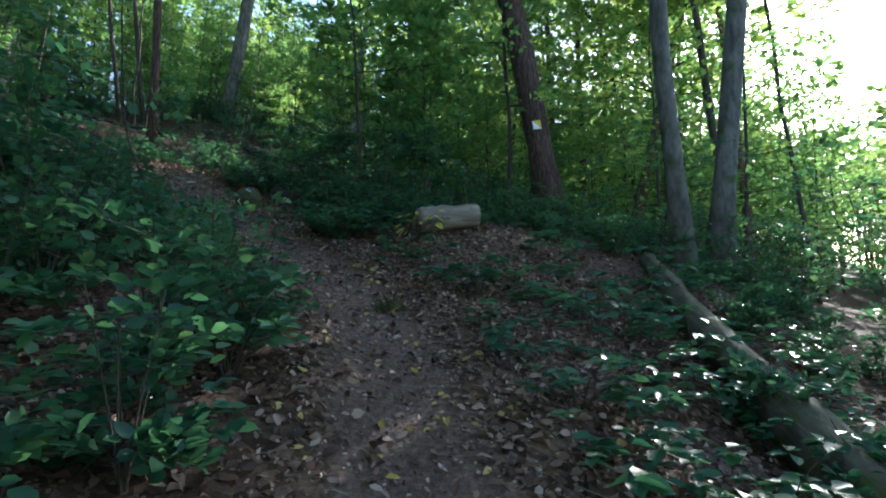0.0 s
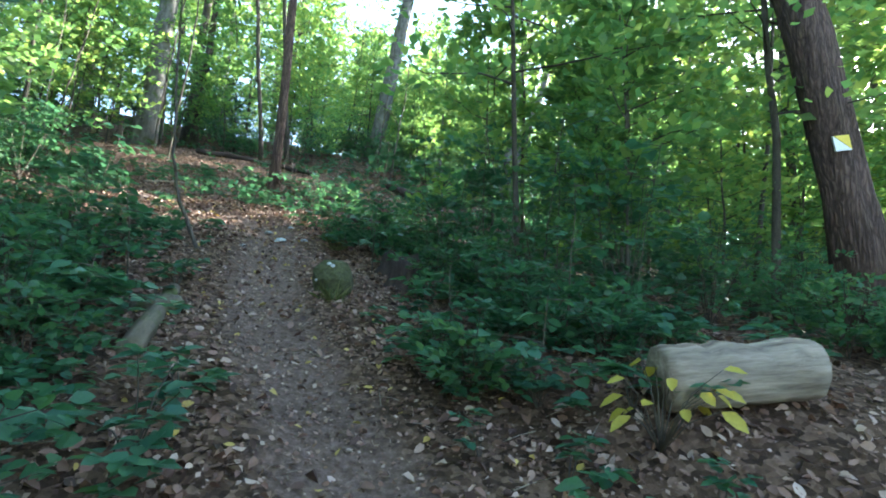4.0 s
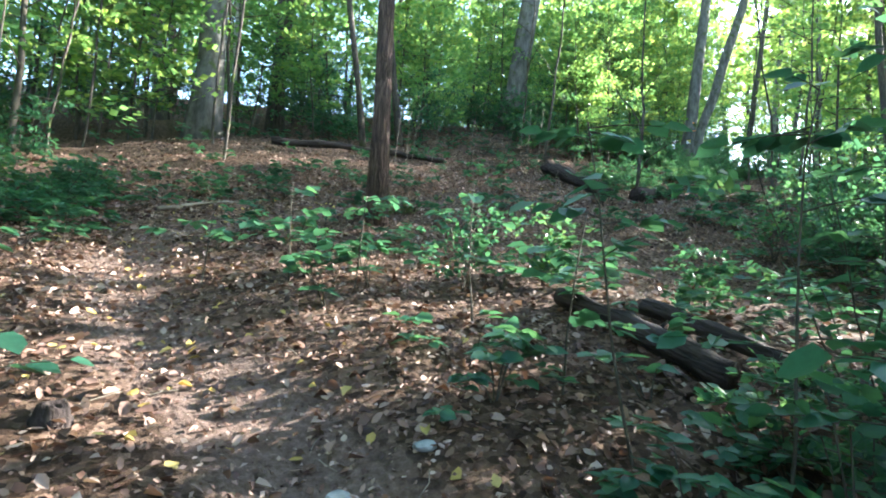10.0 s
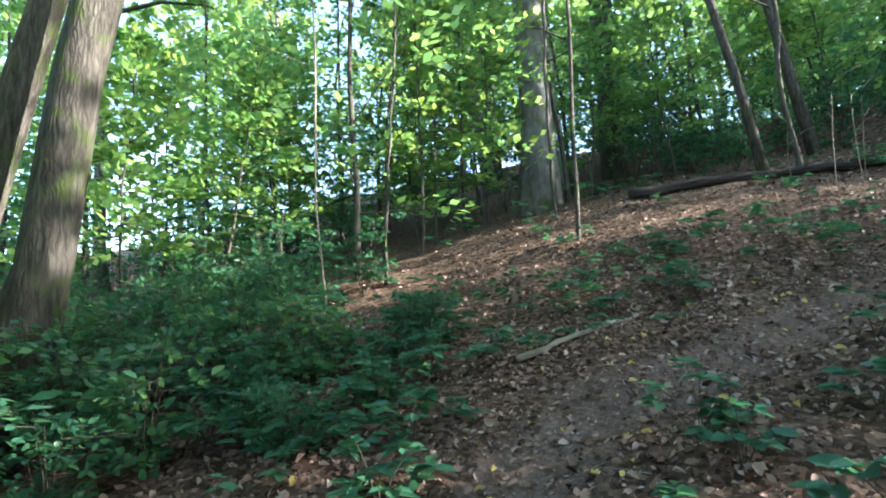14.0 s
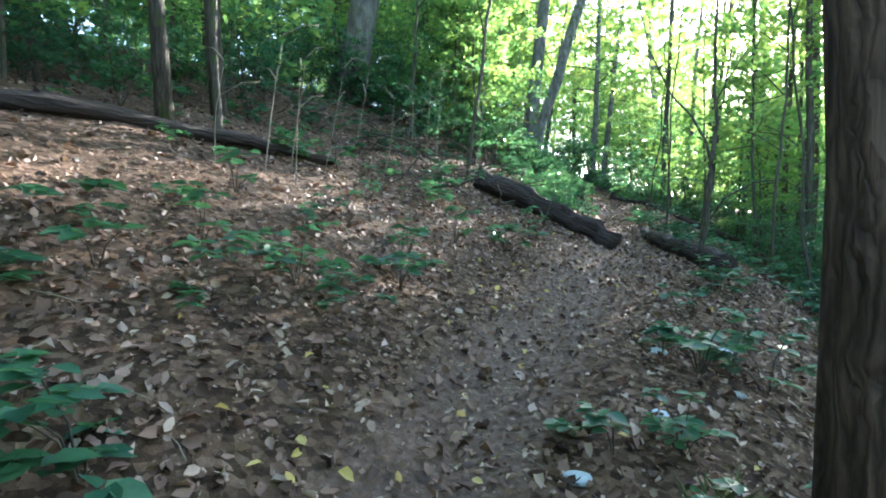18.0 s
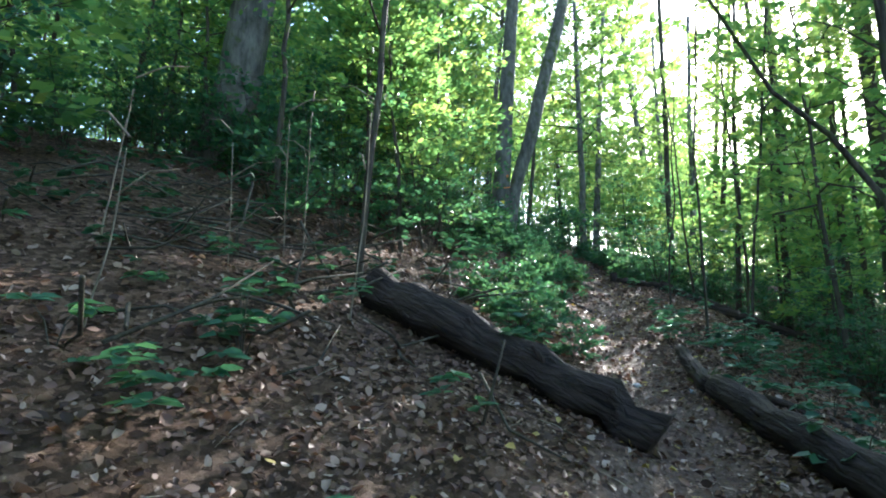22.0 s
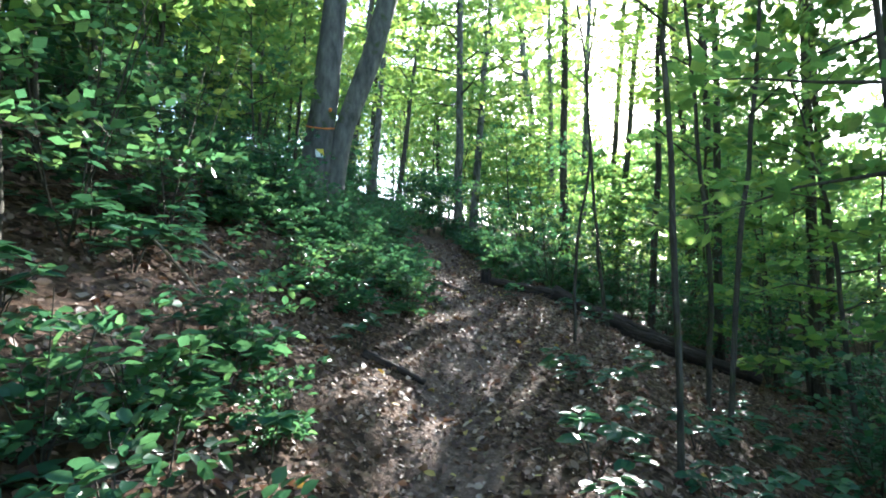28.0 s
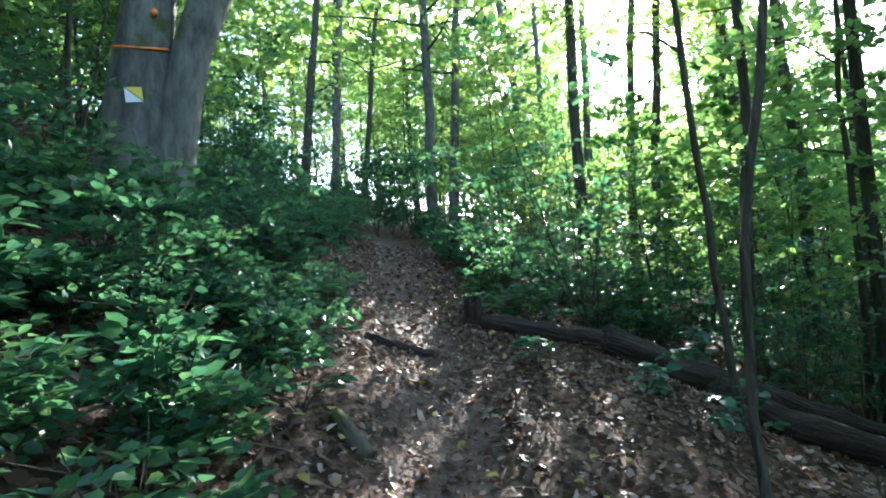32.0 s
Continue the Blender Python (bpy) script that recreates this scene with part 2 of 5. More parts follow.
def thing(name, label, category, at=(0, 0, 0), group=""):
    ob = new(name)
    ob.empty_display_size = 0.1
    ob.location = at
    return tagged(ob, label, category, group)


def merge(pieces):
    vs, fs, n = [], [], 0
    for v, f in pieces:
        vs.append(np.asarray(v, float))
        fs.append(np.asarray(f, int) + n)
        n += len(v)
    return np.concatenate(vs), np.concatenate(fs)


def tube(points, radii, sides=10, rng=None, rough=0.0, closed=True):
    """A tapering, uneven round limb along points; quads, with closing rings drawn in at the ends."""
    p = np.asarray(points, float)
    r = np.asarray(radii, float)
    if closed:
        p = np.concatenate([p[:1], p, p[-1:]])
        r = np.concatenate([[r[0] * 0.02], r, [r[-1] * 0.02]])
    tan = np.gradient(p, axis=0)
    if closed:
        tan[0], tan[-1] = tan[2] if len(p) > 4 else p[-2] - p[1], tan[-3] if len(p) > 4 else p[-2] - p[1]
        tan[1], tan[-2] = tan[0], tan[-1]
    tan /= np.linalg.norm(tan, axis=1)[:, None] + 1e-9
    ref = np.array([1.0, 0, 0]) if abs(tan[:, 0]).mean() < 0.7 else np.array([0, 1.0, 0])
    a = np.cross(tan, ref)
    a /= np.linalg.norm(a, axis=1)[:, None] + 1e-9
    b = np.cross(tan, a)
    ang = np.linspace(0, 2 * np.pi, sides, endpoint=False)
    rr = r[:, None] * np.ones(sides)
    if rng is not None and rough:
        ridge = 1 + rough * rng.standard_normal(sides)[None, :] * 0.6 + rough * 0.5 * rng.standard_normal((len(p), sides))
        rr = rr * np.clip(ridge, 0.6, 1.5)
    v = p[:, None, :] + rr[:, :, None] * (np.cos(ang)[None, :, None] * a[:, None, :] + np.sin(ang)[None, :, None] * b[:, None, :])
    n = len(p)
    i, j = np.meshgrid(np.arange(n - 1), np.arange(sides), indexing="ij")
    k = (j + 1) % sides
    f = np.stack([i * sides + j, i * sides + k, (i + 1) * sides + k, (i + 1) * sides + j], -1).reshape(-1, 4)
    return v.reshape(-1, 3), f


def unit(v):
    return v / (np.linalg.norm(v, axis=-1, keepdims=True) + 1e-9)


def leaves(pos, way, up, length, ratio=0.55, fold=0.12, simple=False):
    """Leaf blades at pos along way with the upper side towards up; a folded oval, or a diamond when simple."""
    n = len(pos)
    way = unit(way)
    side = unit(np.cross(way, up))
    nor = np.cross(side, way)
    L = np.asarray(length).reshape(-1, 1) * np.ones((n, 1))
    w = L * ratio * 0.5
    if simple:
        v = np.stack([pos, pos + way * L * 0.45 + side * w + nor * w * fold, pos + way * L, pos + way * L * 0.45 - side * w + nor * w * fold], 1)
        return v.reshape(-1, 3), np.arange(4 * n).reshape(-1, 4)
    v = np.stack([pos,
                  pos + way * L * 0.3 + side * w * 0.9 + nor * w * fold * 2, pos + way * L * 0.68 + side * w * 0.8 + nor * w * fold,
                  pos + way * L - nor * L * 0.06,
                  pos + way * L * 0.68 - side * w * 0.8 + nor * w * fold, pos + way * L * 0.3 - side * w * 0.9 + nor * w * fold * 2], 1)
    base = 6 * np.arange(n)[:, None]
    f = np.concatenate([base + np.array([[0, 1, 2, 3]]), base + np.array([[0, 3, 4, 5]])])
    return v.reshape(-1, 3), f


# ---- ground ----
TRAIL = [(0.1, -8.0), (0.0, -2.0), (0.0, 0.0), (-0.15, 2.3), (-0.4, 3.7), (-1.0, 5.2), (-1.7, 6.1), (-2.9, 7.3), (-3.5, 7.9), (-4.2, 8.9), (-4.75, 9.8), (-5.2, 10.4),
         (-5.9, 10.8), (-7.2, 11.0), (-8.7, 11.7), (-9.6, 12.6), (-9.85, 13.5), (-9.65, 14.4), (-9.5, 15.4), (-9.1, 16.4), (-8.5, 17.4), (-7.9, 18.8), (-7.05, 20.2),
         (-6.3, 21.6), (-5.9, 23.2), (-5.5, 24.9), (-4.9, 26.6), (-4.35, 27.7), (-3.9, 29.2), (-3.55, 30.9), (-3.4, 32.2), (-2.9, 34.8), (-2.6, 37.7), (-1.6, 44.0)]
HEIGHTS = np.array([(0.1, -6.0, -1.5), (0.0, -2.0, -0.4)] + [(e[0], e[1], e[2] - 1.45) for _, e, _, _ in PATH]
                   + [(-4.25, 28.2, 8.42), (-3.95, 29.4, 8.7), (-3.55, 30.9, 9.05), (-3.4, 32.2, 9.4), (-2.9, 34.8, 10.1), (-2.6, 37.7, 10.7),
                      (-4.7, 9.95, 4.0), (-5.05, 10.3, 4.18), (-9.08, 14.5, 5.86), (-8.95, 14.9, 6.05), (-7.55, 17.0, 6.34), (-6.7, 21.2, 7.2), (-6.3, 20.0, 7.1),
                      (-5.4, 24.2, 7.95), (-4.0, 28.05, 8.6), (-4.0, 29.75, 9.0), (-4.7, 8.4, 3.6), (-8.9, 10.9, 5.0), (-5.1, 12.9, 5.0), (-11.6, 17.6, 7.45), (-2.4, 28.8, 8.5)])


def slope(x, y):
    p = -0.207 * x + 0.263 * y + 0.16
    return 6 + 30 * np.tanh((p - 6) / 30)


def trail_offset(x, y):
    """How far a place lies from the trail's line: positive on its right."""
    best = np.full(np.shape(x), 1e9)
    sign = np.ones(np.shape(x))
    for (ax, ay), (bx, by) in zip(TRAIL[:-1], TRAIL[1:]):
        dx, dy = bx - ax, by - ay
        u = np.clip(((x - ax) * dx + (y - ay) * dy) / (dx * dx + dy * dy + 1e-9), 0, 1)
        d = np.hypot(x - ax - u * dx, y - ay - u * dy)
        near = d < best
        best = np.where(near, d, best)
        sign = np.where(near, np.where((x - ax) * dy - (y - ay) * dx >= 0, 1, -1), sign)
    return best * sign


def softplus(v, k=0.35):
    return k * np.logaddexp(0, v / k)


def ground_z(x, y):
    x, y = np.asarray(x, float), np.asarray(y, float)
    rest = HEIGHTS[:, 2] - slope(HEIGHTS[:, 0], HEIGHTS[:, 1])
    sw, s = np.full(x.shape, 0.06), np.zeros(x.shape)
    for (a, b, _), q in zip(HEIGHTS, rest):
        w = np.exp(-((x - a) ** 2 + (y - b) ** 2) / 4.0)
        sw, s = sw + w, s + w * q
    z = slope(x, y) + s / sw
    d = trail_offset(x, y)
    late = 1 / (1 + np.exp(-(y - 14.5)))
    later = 1 / (1 + np.exp(-(y - 23) / 1.2)) * 1 / (1 + np.exp((y - 42) / 2))
    z = z + late * (0.16 * np.clip(d, 0, 1.3) - 0.3 * (softplus(d - 1.4) - softplus(d - 3.2)))
    z = z + (0.1 * late + 0.24 * later) * (softplus(-d - 0.6) - softplus(-d - 4.5))
    z = z + 0.7 * np.exp(-((x - 2.4) ** 2 + (y - 9.2) ** 2) / 12)
    z = z + 0.36 * np.exp(-((x - 0.3) ** 2 + (y - 7.3) ** 2) / 1.4)
    z = z - 0.06 * np.exp(-d ** 2 / 0.12)
    z = z + 0.035 * np.sin(2.1 * x + 1.3 * y) * np.sin(1.7 * y - 0.8 * x + 1) + 0.02 * np.sin(5.3 * x - 2.1) * np.sin(4.7 * y + 0.6)
    return z


def gz(x, y):
    return float(ground_z(x, y))


def spaced(lo, hi, step, far, grow=1.25):
    mid = list(np.arange(lo, hi, step))
    a, s = [], step
    while lo - sum(a) > -far:
        s *= grow
        a.append(s)
    left = lo - np.cumsum(a)
    b, s = [], step
    while hi + sum(b) < far:
        s *= grow
        b.append(s)
    return np.array(list(left[::-1]) + mid + list(hi + np.cumsum(b)))


xs, ys = spaced(-18, 6, 0.16, 400), spaced(-3, 37, 0.16, 400)
gx, gy = np.meshgrid(xs, ys)
gv = np.stack([gx, gy, ground_z(gx, gy)], -1).reshape(-1, 3)
nx, ny = len(xs), len(ys)
ii, jj = np.meshgrid(np.arange(nx - 1), np.arange(ny - 1))
gf = np.stack([jj * nx + ii, jj * nx + ii + 1, (jj + 1) * nx + ii + 1, (jj + 1) * nx + ii], -1).reshape(-1, 4)
ground_mesh = mesh_np("ground", gv, gf, M_GROUND, True)
tread = np.clip(1.0 - np.abs(trail_offset(gx, gy)) / np.where(gy > 22, 0.44, 0.56), 0, 1).ravel()
ground_mesh.attributes.new("trodden", "FLOAT", "POINT").data.foreach_set("value", tread.astype(np.float32))
tagged(new("ground", ground_mesh), "sloping forest floor of leaf litter with a trodden earth trail", "ground", kind="structure")


# ---- trees ----
def trunk_path(rng, height, lean=(0, 0), wobble=0.03, n=12):
    h = np.linspace(-0.35, height, n)
    side = np.cumsum(rng.standard_normal((n, 2)), 0) * wobble * height / 12
    side -= side[1]
    return np.stack([lean[0] * h + side[:, 0], lean[1] * h + side[:, 1], h], 1)


def trunk_mesh(rng, path, d, mat, sides=14, flare=0.5, rough=0.05, top=0.35):
    h = path[:, 2]
    u = np.clip(h / h[-1], 0, 1)
    r = d / 2 * (1 - (1 - top) * u) * (1 + flare * np.exp(-np.maximum(h + 0.1, 0) / 0.28))
    return mesh_np("trunk", *tube(path, r, sides, rng, rough), mat, True)


def spray(rng, start, way, length, count, leaf, droop=0.1, flat=0.75):
    """A branch with its twigs and blades: the limb's tube, leaf places and their ways."""
    way = unit(np.asarray(way, float))
    n = 4
    u = np.linspace(0, 1, n)
    pts = start + way * (u * length)[:, None] + np.array([0, 0, -1]) * (droop * length * u ** 2)[:, None]
    pts[1:] += rng.standard_normal((n - 1, 3)) * 0.03 * length
    t = rng.random(count) ** 0.7 * 0.95 + 0.05
    base = np.stack([np.interp(t, u, pts[:, k]) for k in range(3)], 1)
    side = unit(np.cross(way, [0, 0, 1.0]))
    off = rng.uniform(-1, 1, count) * length * 0.36 * (0.35 + 0.65 * np.sin(np.pi * np.clip(t, 0.1, 0.95)))
    pos = base + side * off[:, None] + way * (np.abs(off) * 0.5)[:, None] + np.array([0, 0, 1]) * (rng.standard_normal(count) * 0.045 * length - 0.12 * np.abs(off))[:, None]
    w = unit(way + side * np.sign(off)[:, None] * 0.8 + rng.standard_normal((count, 3)) * 0.45)
    up = unit(np.array([0, 0, 1.0]) * flat + rng.standard_normal((count, 3)) * 0.45)
    return pts, pos, w, up, leaf * rng.uniform(0.7, 1.25, count)


def crown_meshes(rng, path, low, branches, reach, per, leaf, mat, bark, thick, simple=True, rise=0.35, taper=0.4, ratio=0.6):
    """Limbs and leaves round a trunk's path from the height low upwards."""
    limbs, P, W, U, L = [], [], [], [], []
    top = path[-1, 2]
    for k in range(branches):
        h = low + (top - low) * ((k + rng.random()) / branches) ** 0.9
        at = np.array([np.interp(h, path[:, 2], path[:, 0]), np.interp(h, path[:, 2], path[:, 1]), h])
        az = k * 2.4 + rng.uniform(-0.5, 0.5)
        rel = (h - low) / (top - low + 1e-6)
        ln = reach * (1 - taper * rel) * rng.uniform(0.6, 1.15)
        way = np.array([math.cos(az), math.sin(az), rise * (0.5 + rel) + rng.uniform(-0.12, 0.15)])
        pts, p, w, u, l = spray(rng, at, way, ln, per, leaf, rng.uniform(0.05, 0.25))
        pts = pts[::3] if branches == 30 else pts
        limbs.append(tube(pts, np.linspace(thick * (1 - 0.6 * rel), thick * 0.12, len(pts)), 3, closed=False))
        P.append(p), W.append(w), U.append(u), L.append(l)
    lv = leaves(np.concatenate(P), np.concatenate(W), np.concatenate(U), np.concatenate(L), ratio, 0.15, simple)
    return mesh_np("branchwork", *merge(limbs), bark, True), mesh_np("crown", *lv, mat)


def sunward(x, y):
    """The thin outer wood towards the low sun, down the slope."""
    return x > 3 and 13 < float(trail_offset(x, y)) < 34 and y > 4


def gap(x, y, clear, low, high, wide):
    """Whether a crown here would close one of the openings through which the sun reaches the floor."""
    for a, b, floor, share in clear:
        run = (x - a) * SUN_DIR.x + (y - b) * SUN_DIR.y
        flat = math.hypot(SUN_DIR.x, SUN_DIR.y)
        s = run / flat ** 2
        if s < 0:
            continue
        off = math.hypot(x - a - s * SUN_DIR.x, y - b - s * SUN_DIR.y)
        if off < wide * share and low - 1 < floor + s * SUN_DIR.z - gz(x, y) < high + 1:
            return True
    return False


LIT = [(a, b, gz(a, b), w) for a, b, w in ((-7.8, 9.1, 1.2), (-7.2, 9.9, 1.2), (-6.3, 9.8, 0.6), (-9.0, 10.7, 1.0), (-10.8, 11.9, 0.4), (-11.3, 17.5, 0.8), (-7.85, 23.6, 0.5),
                                             (-7.3, 24.4, 0.9), (-6.2, 26.6, 0.7), (-1.4, 33.6, 0.6), (2.0, 33.0, 0.5), (4.7, 4.7, 0.6))]

# bark, crown variants shared by the tall trees
BARKS = {"beech": M_BEECH, "pine": M_PINE, "dark": M_DARK, "pale": M_PALE, "red": M_RED}
HIGH = []
for k in range(5):
    rng = np.random.default_rng(100 + k)
    p = trunk_path(rng, 9.0, (0, 0), 0.05, 8)
    HIGH.append(crown_meshes(rng, p, 0.5, 26, 3.7, 46, 0.48, M_CANOPY, M_DARK, 0.09, True, 0.45, 0.3))
for k in range(3):
    rng = np.random.default_rng(120 + k)
    p = trunk_path(rng, 9.0, (0, 0), 0.05, 8)
    HIGH.append(crown_meshes(rng, p, 0.3, 26, 3.0, 95, 0.25, M_CANOPY, M_DARK, 0.05, True, 0.4, 0.3))


def tall_tree(x, y, lean, d, kind, seed, label, bole=None, height=None, crown=1.0, group="forest trees", foot=0.55):
    rng = np.random.default_rng(seed)
    near = abs(float(trail_offset(x, y)))
    bole = bole or (rng.uniform(11.0, 13.0) if near < 8 else rng.uniform(7.0, 9.5))
    low = x > -1.6 and y > 16 and near < 13
    # crowns hang low on the added unseen trees left of the start, for shade
    bole = rng.uniform(4.6, 6.5) if low else 5.0 if y < 7 and x < -3 else bole
    t = thing("tree", label, "tree", (x, y, gz(x, y)), group)
    path = trunk_path(rng, bole + 8, lean, 0.03, 12)
    rough = {"pine": 0.09, "beech": 0.03}.get(kind, 0.06)
    part("trunk", trunk_mesh(rng, path, d, BARKS[kind], 16 if d > 0.25 else 10, foot if d > 0.2 else 0.3, rough, 0.5), t)
    if crown:
        limbs, leafage = HIGH[5 + seed % 3 if low else seed % 5]
        high = bole + (3.1 if crown < 1 and gap(x, y, LIT[:3], 3.5, 20, 2.8) else 0)
        top = (np.interp(high, path[:, 2], path[:, 0]), np.interp(high, path[:, 2], path[:, 1]), high - 0.5)
        for nm, me in (("branchwork", limbs), ("crown", leafage)):
            o = tagged(part(nm, me, t), kind="stuff")
            o.location, o.rotation_euler = top, (0, 0, rng.uniform(0, 6.28))
            o.scale = (crown, crown, crown)
    return t


# (x, y, lean in x, lean in y, thickness, bark)
TREES = [
    (3.62, 8.15, -0.05, 0.0, 0.29, "beech"), (4.35, 8.6, 0.12, 0.0, 0.35, "beech"), (3.9, 18.3, -0.03, 0, 0.32, "dark"), (5.5, 21.2, -0.02, 0, 0.29, "dark"),
    (7.2, 23.1, -0.02, 0, 0.32, "dark"), (8.0, 21.2, -0.14, 0, 0.32, "dark"), (10.6, 25.1, -0.06, 0, 0.38, "beech"), (5.6, 16.4, 0.24, 0, 0.32, "red"),
    (8.7, 19.3, 0.01, 0, 0.19, "dark"), (7.4, 13.4, -0.12, 0, 0.23, "dark"), (8.9, 15.4, -0.06, 0, 0.24, "red"), (10.7, 15.4, -0.1, 0, 0.14, "dark"),
    (0.7, 27.1, 0.02, 0, 0.49, "dark"), (2.1, 25.1, 0.01, 0, 0.23, "dark"),
    (-14.9, 16.95, 0.05, 0.0, 0.62, "beech"), (-13.0, 9.55, 0.03, 0.16, 0.5, "dark"), (-13.9, 8.7, 0.04, 0.18, 0.38, "dark"), (-18.2, 20.4, 0.04, -0.05, 0.18, "pale"),
    (-16.1, 20.3, 0.05, -0.03, 0.27, "dark"), (-17.8, 23.6, 0.04, -0.05, 0.16, "pale"), (-12.2, 19.4, -0.02, -0.2, 0.15, "dark"), (-12.2, 21.0, -0.05, -0.2, 0.19, "dark"),
    (-24.1, 9.1, 0.1, 0, 0.34, "beech"), (-17.5, 21.4, 0.02, -0.03, 0.38, "dark"),
    (-11.2, 26.3, 0.14, 0.0, 0.72, "beech"), (-0.7, 40.2, 0.0, 0, 0.42, "beech"), (0.4, 42.0, 0.1, 0, 0.44, "beech"), (-1.0, 24.7, -0.03, 0, 0.23, "dark"),
    (1.2, 26.0, -0.03, 0, 0.19, "dark"), (-1.35, 22.9, -0.03, 0, 0.2, "dark"), (2.2, 23.6, 0.02, 0, 0.21, "dark"), (1.0, 30.4, 0.05, 0, 0.2, "dark"),
    (1.6, 25.2, -0.13, 0, 0.24, "beech"), (1.7, 24.4, -0.04, 0, 0.28, "dark"), (5.2, 25.0, -0.05, 0, 0.23, "dark"), (0.2, 34.4, 0.03, 0, 0.3, "dark"),
    (0.4, 31.4, 0.08, 0, 0.18, "dark"), (1.8, 29.0, 0.02, 0, 0.16, "dark"), (2.8, 25.4, 0.0, 0, 0.28, "dark"), (5.3, 44.9, 0, 0, 0.38, "beech"),
    (4.5, 41.0, 0.04, 0, 0.4, "beech"), (2.3, 35.5, 0.14, 0, 0.29, "dark"), (3.5, 33.1, -0.02, 0, 0.28, "dark"), (1.1, 28.7, 0.06, 0, 0.22, "dark"),
    (3.4, 37.6, 0.12, 0, 0.3, "dark"), (4.6, 35.2, 0.01, 0, 0.34, "dark"), (4.7, 33.1, 0.01, 0, 0.14, "dark"), (5.1, 36.0, 0.01, 0, 0.16, "dark"),
    # added trees, out of view behind and left, to shade the trail's start
    (-6.5, -2.5, 0, 0, 0.4, "beech"), (-9.5, 2.0, 0.03, 0, 0.38, "dark"), (-12.5, 5.5, 0, 0, 0.3, "dark"), (-3.5, -6.5, 0, 0, 0.4, "beech"), (2.5, -4.5, 0, 0, 0.36, "dark"), (-8.0, 5.0, 0, 0, 0.2, "dark"),
    (-2.1, 52.0, 0.1, 0, 0.4, "beech"), (-1.2, 49.0, 0.12, 0, 0.36, "dark"), (-3.6, 50.0, 0.13, 0, 0.38, "dark"), (2.1, 53.0, 0, 0, 0.38, "dark"), (7.6, 52.0, 0.1, 0, 0.28, "dark"),
]
KIND_LABEL = {"beech": "tall grey smooth-barked beech with green canopy", "dark": "tall dark-barked forest tree with green canopy",
              "pine": "leaning pine with dark furrowed bark", "pale": "slender pale-barked tree lit by the sun", "red": "slanting forest tree with reddish bark"}
for k, (x, y, lx, ly, d, kind) in enumerate(TREES):
    d *= 0.74 if x > -1.5 and y > 18 else 1.0
    tall_tree(x, y, (lx, ly), d, kind, 500 + k, KIND_LABEL[kind], crown=0.32 if gap(x, y, LIT, 3.5, 20, 2.8) else 1.0)


def waymark(parent, at, turn, size=0.11, tilt=6):
    """A painted trail sign: a white and a yellow half on the bark."""
    h = size / 2
    for nm, tri, mat in (("white_half", [(-h, h), (-h, -h), (h, -h)], M_WHITE), ("yellow_half", [(-h + 0.012, h), (h, -h + 0.012), (h, h)], M_GOLD)):
        v = [(a, -0.004, b) for a, b in tri] + [(a, 0.02, b) for a, b in tri]
        bm = bmesh.new()
        q = [bm.verts.new(c) for c in v]
        bm.faces.new(q[:3])
        bm.faces.new(q[5:2:-1])
        for i in range(3):
            bm.faces.new((q[i], q[(i + 1) % 3], q[3 + (i + 1) % 3], q[3 + i]))
        me = bpy.data.meshes.new(nm)
        bm.normal_update()
        bmesh.ops.recalc_face_normals(bm, faces=bm.faces)
        bm.to_mesh(me)
        me.materials.append(mat)
        o = part(nm, me, parent, "painted " + nm.replace("_", " ") + " of a trail mark")
        o.matrix_local = pose(*at, 0, tilt, turn)


pine = tall_tree(2.2, 10.45, (-0.2, 0.0), 0.5, "pine", 611, "leaning pine with furrowed bark and a trail mark")
waymark(pine, (-0.43, -0.27, 5.16 - gz(2.2, 10.45)), 14, 0.17, -10)
tall_tree(-8.33, 14.8, (-0.03, 0.0), 0.24, "pine", 612, "dark furrowed pine trunk close beside the trail", foot=0.5)

# the marked double beech
bx, by = -5.78, 31.55
bz = gz(bx, by)
twin = thing("tree", "twin-stemmed grey beech with orange and trail marks", "tree", (bx, by, bz), "forest trees")
rng = np.random.default_rng(7)
pa = np.array([(-0.16, 0, -0.4), (-0.11, 0, 0), (-0.068, 0, 0.4), (0, 0, 1.05), (0.042, 0, 1.47), (0.107, 0, 1.91), (0.174, 0, 2.7), (0.3, 0.05, 4), (0.5, 0.1, 6), (0.8, 0.1, 9), (1.2, 0.1, 14)])
pb = np.array([(0.1, 0, -0.4), (0.15, 0, 0), (0.24, 0, 0.39), (0.34, 0, 1.06), (0.445, 0, 1.5), (0.6, 0, 1.96), (0.9, 0, 2.8), (1.2, 0, 4), (1.8, 0, 6), (2.5, 0, 9), (3.4, 0, 14)])
part("trunk", mesh_np("trunk", *tube(pa, np.array([0.42, 0.36, 0.3, 0.255, 0.23, 0.222, 0.21, 0.2, 0.18, 0.15, 0.1]), 22, rng, 0.03), M_BEECH, True), twin)
part("second_trunk", mesh_np("second_trunk", *tube(pb, np.array([0.3, 0.26, 0.19, 0.175, 0.165, 0.175, 0.18, 0.175, 0.16, 0.14, 0.1]), 20, rng, 0.03), M_BEECH, True), twin)
for nm, me, at in (("branchwork", HIGH[1][0], (1, 0.1, 7)), ("crown", HIGH[1][1], (1, 0.1, 7)), ("branchwork", HIGH[2][0], (2.5, 0, 8)), ("crown", HIGH[2][1], (2.5, 0, 8))):
    tagged(part(nm, me, twin), kind="stuff").location = at
waymark(twin, (0.016, -0.262, 0.95), 8, 0.13, -6)
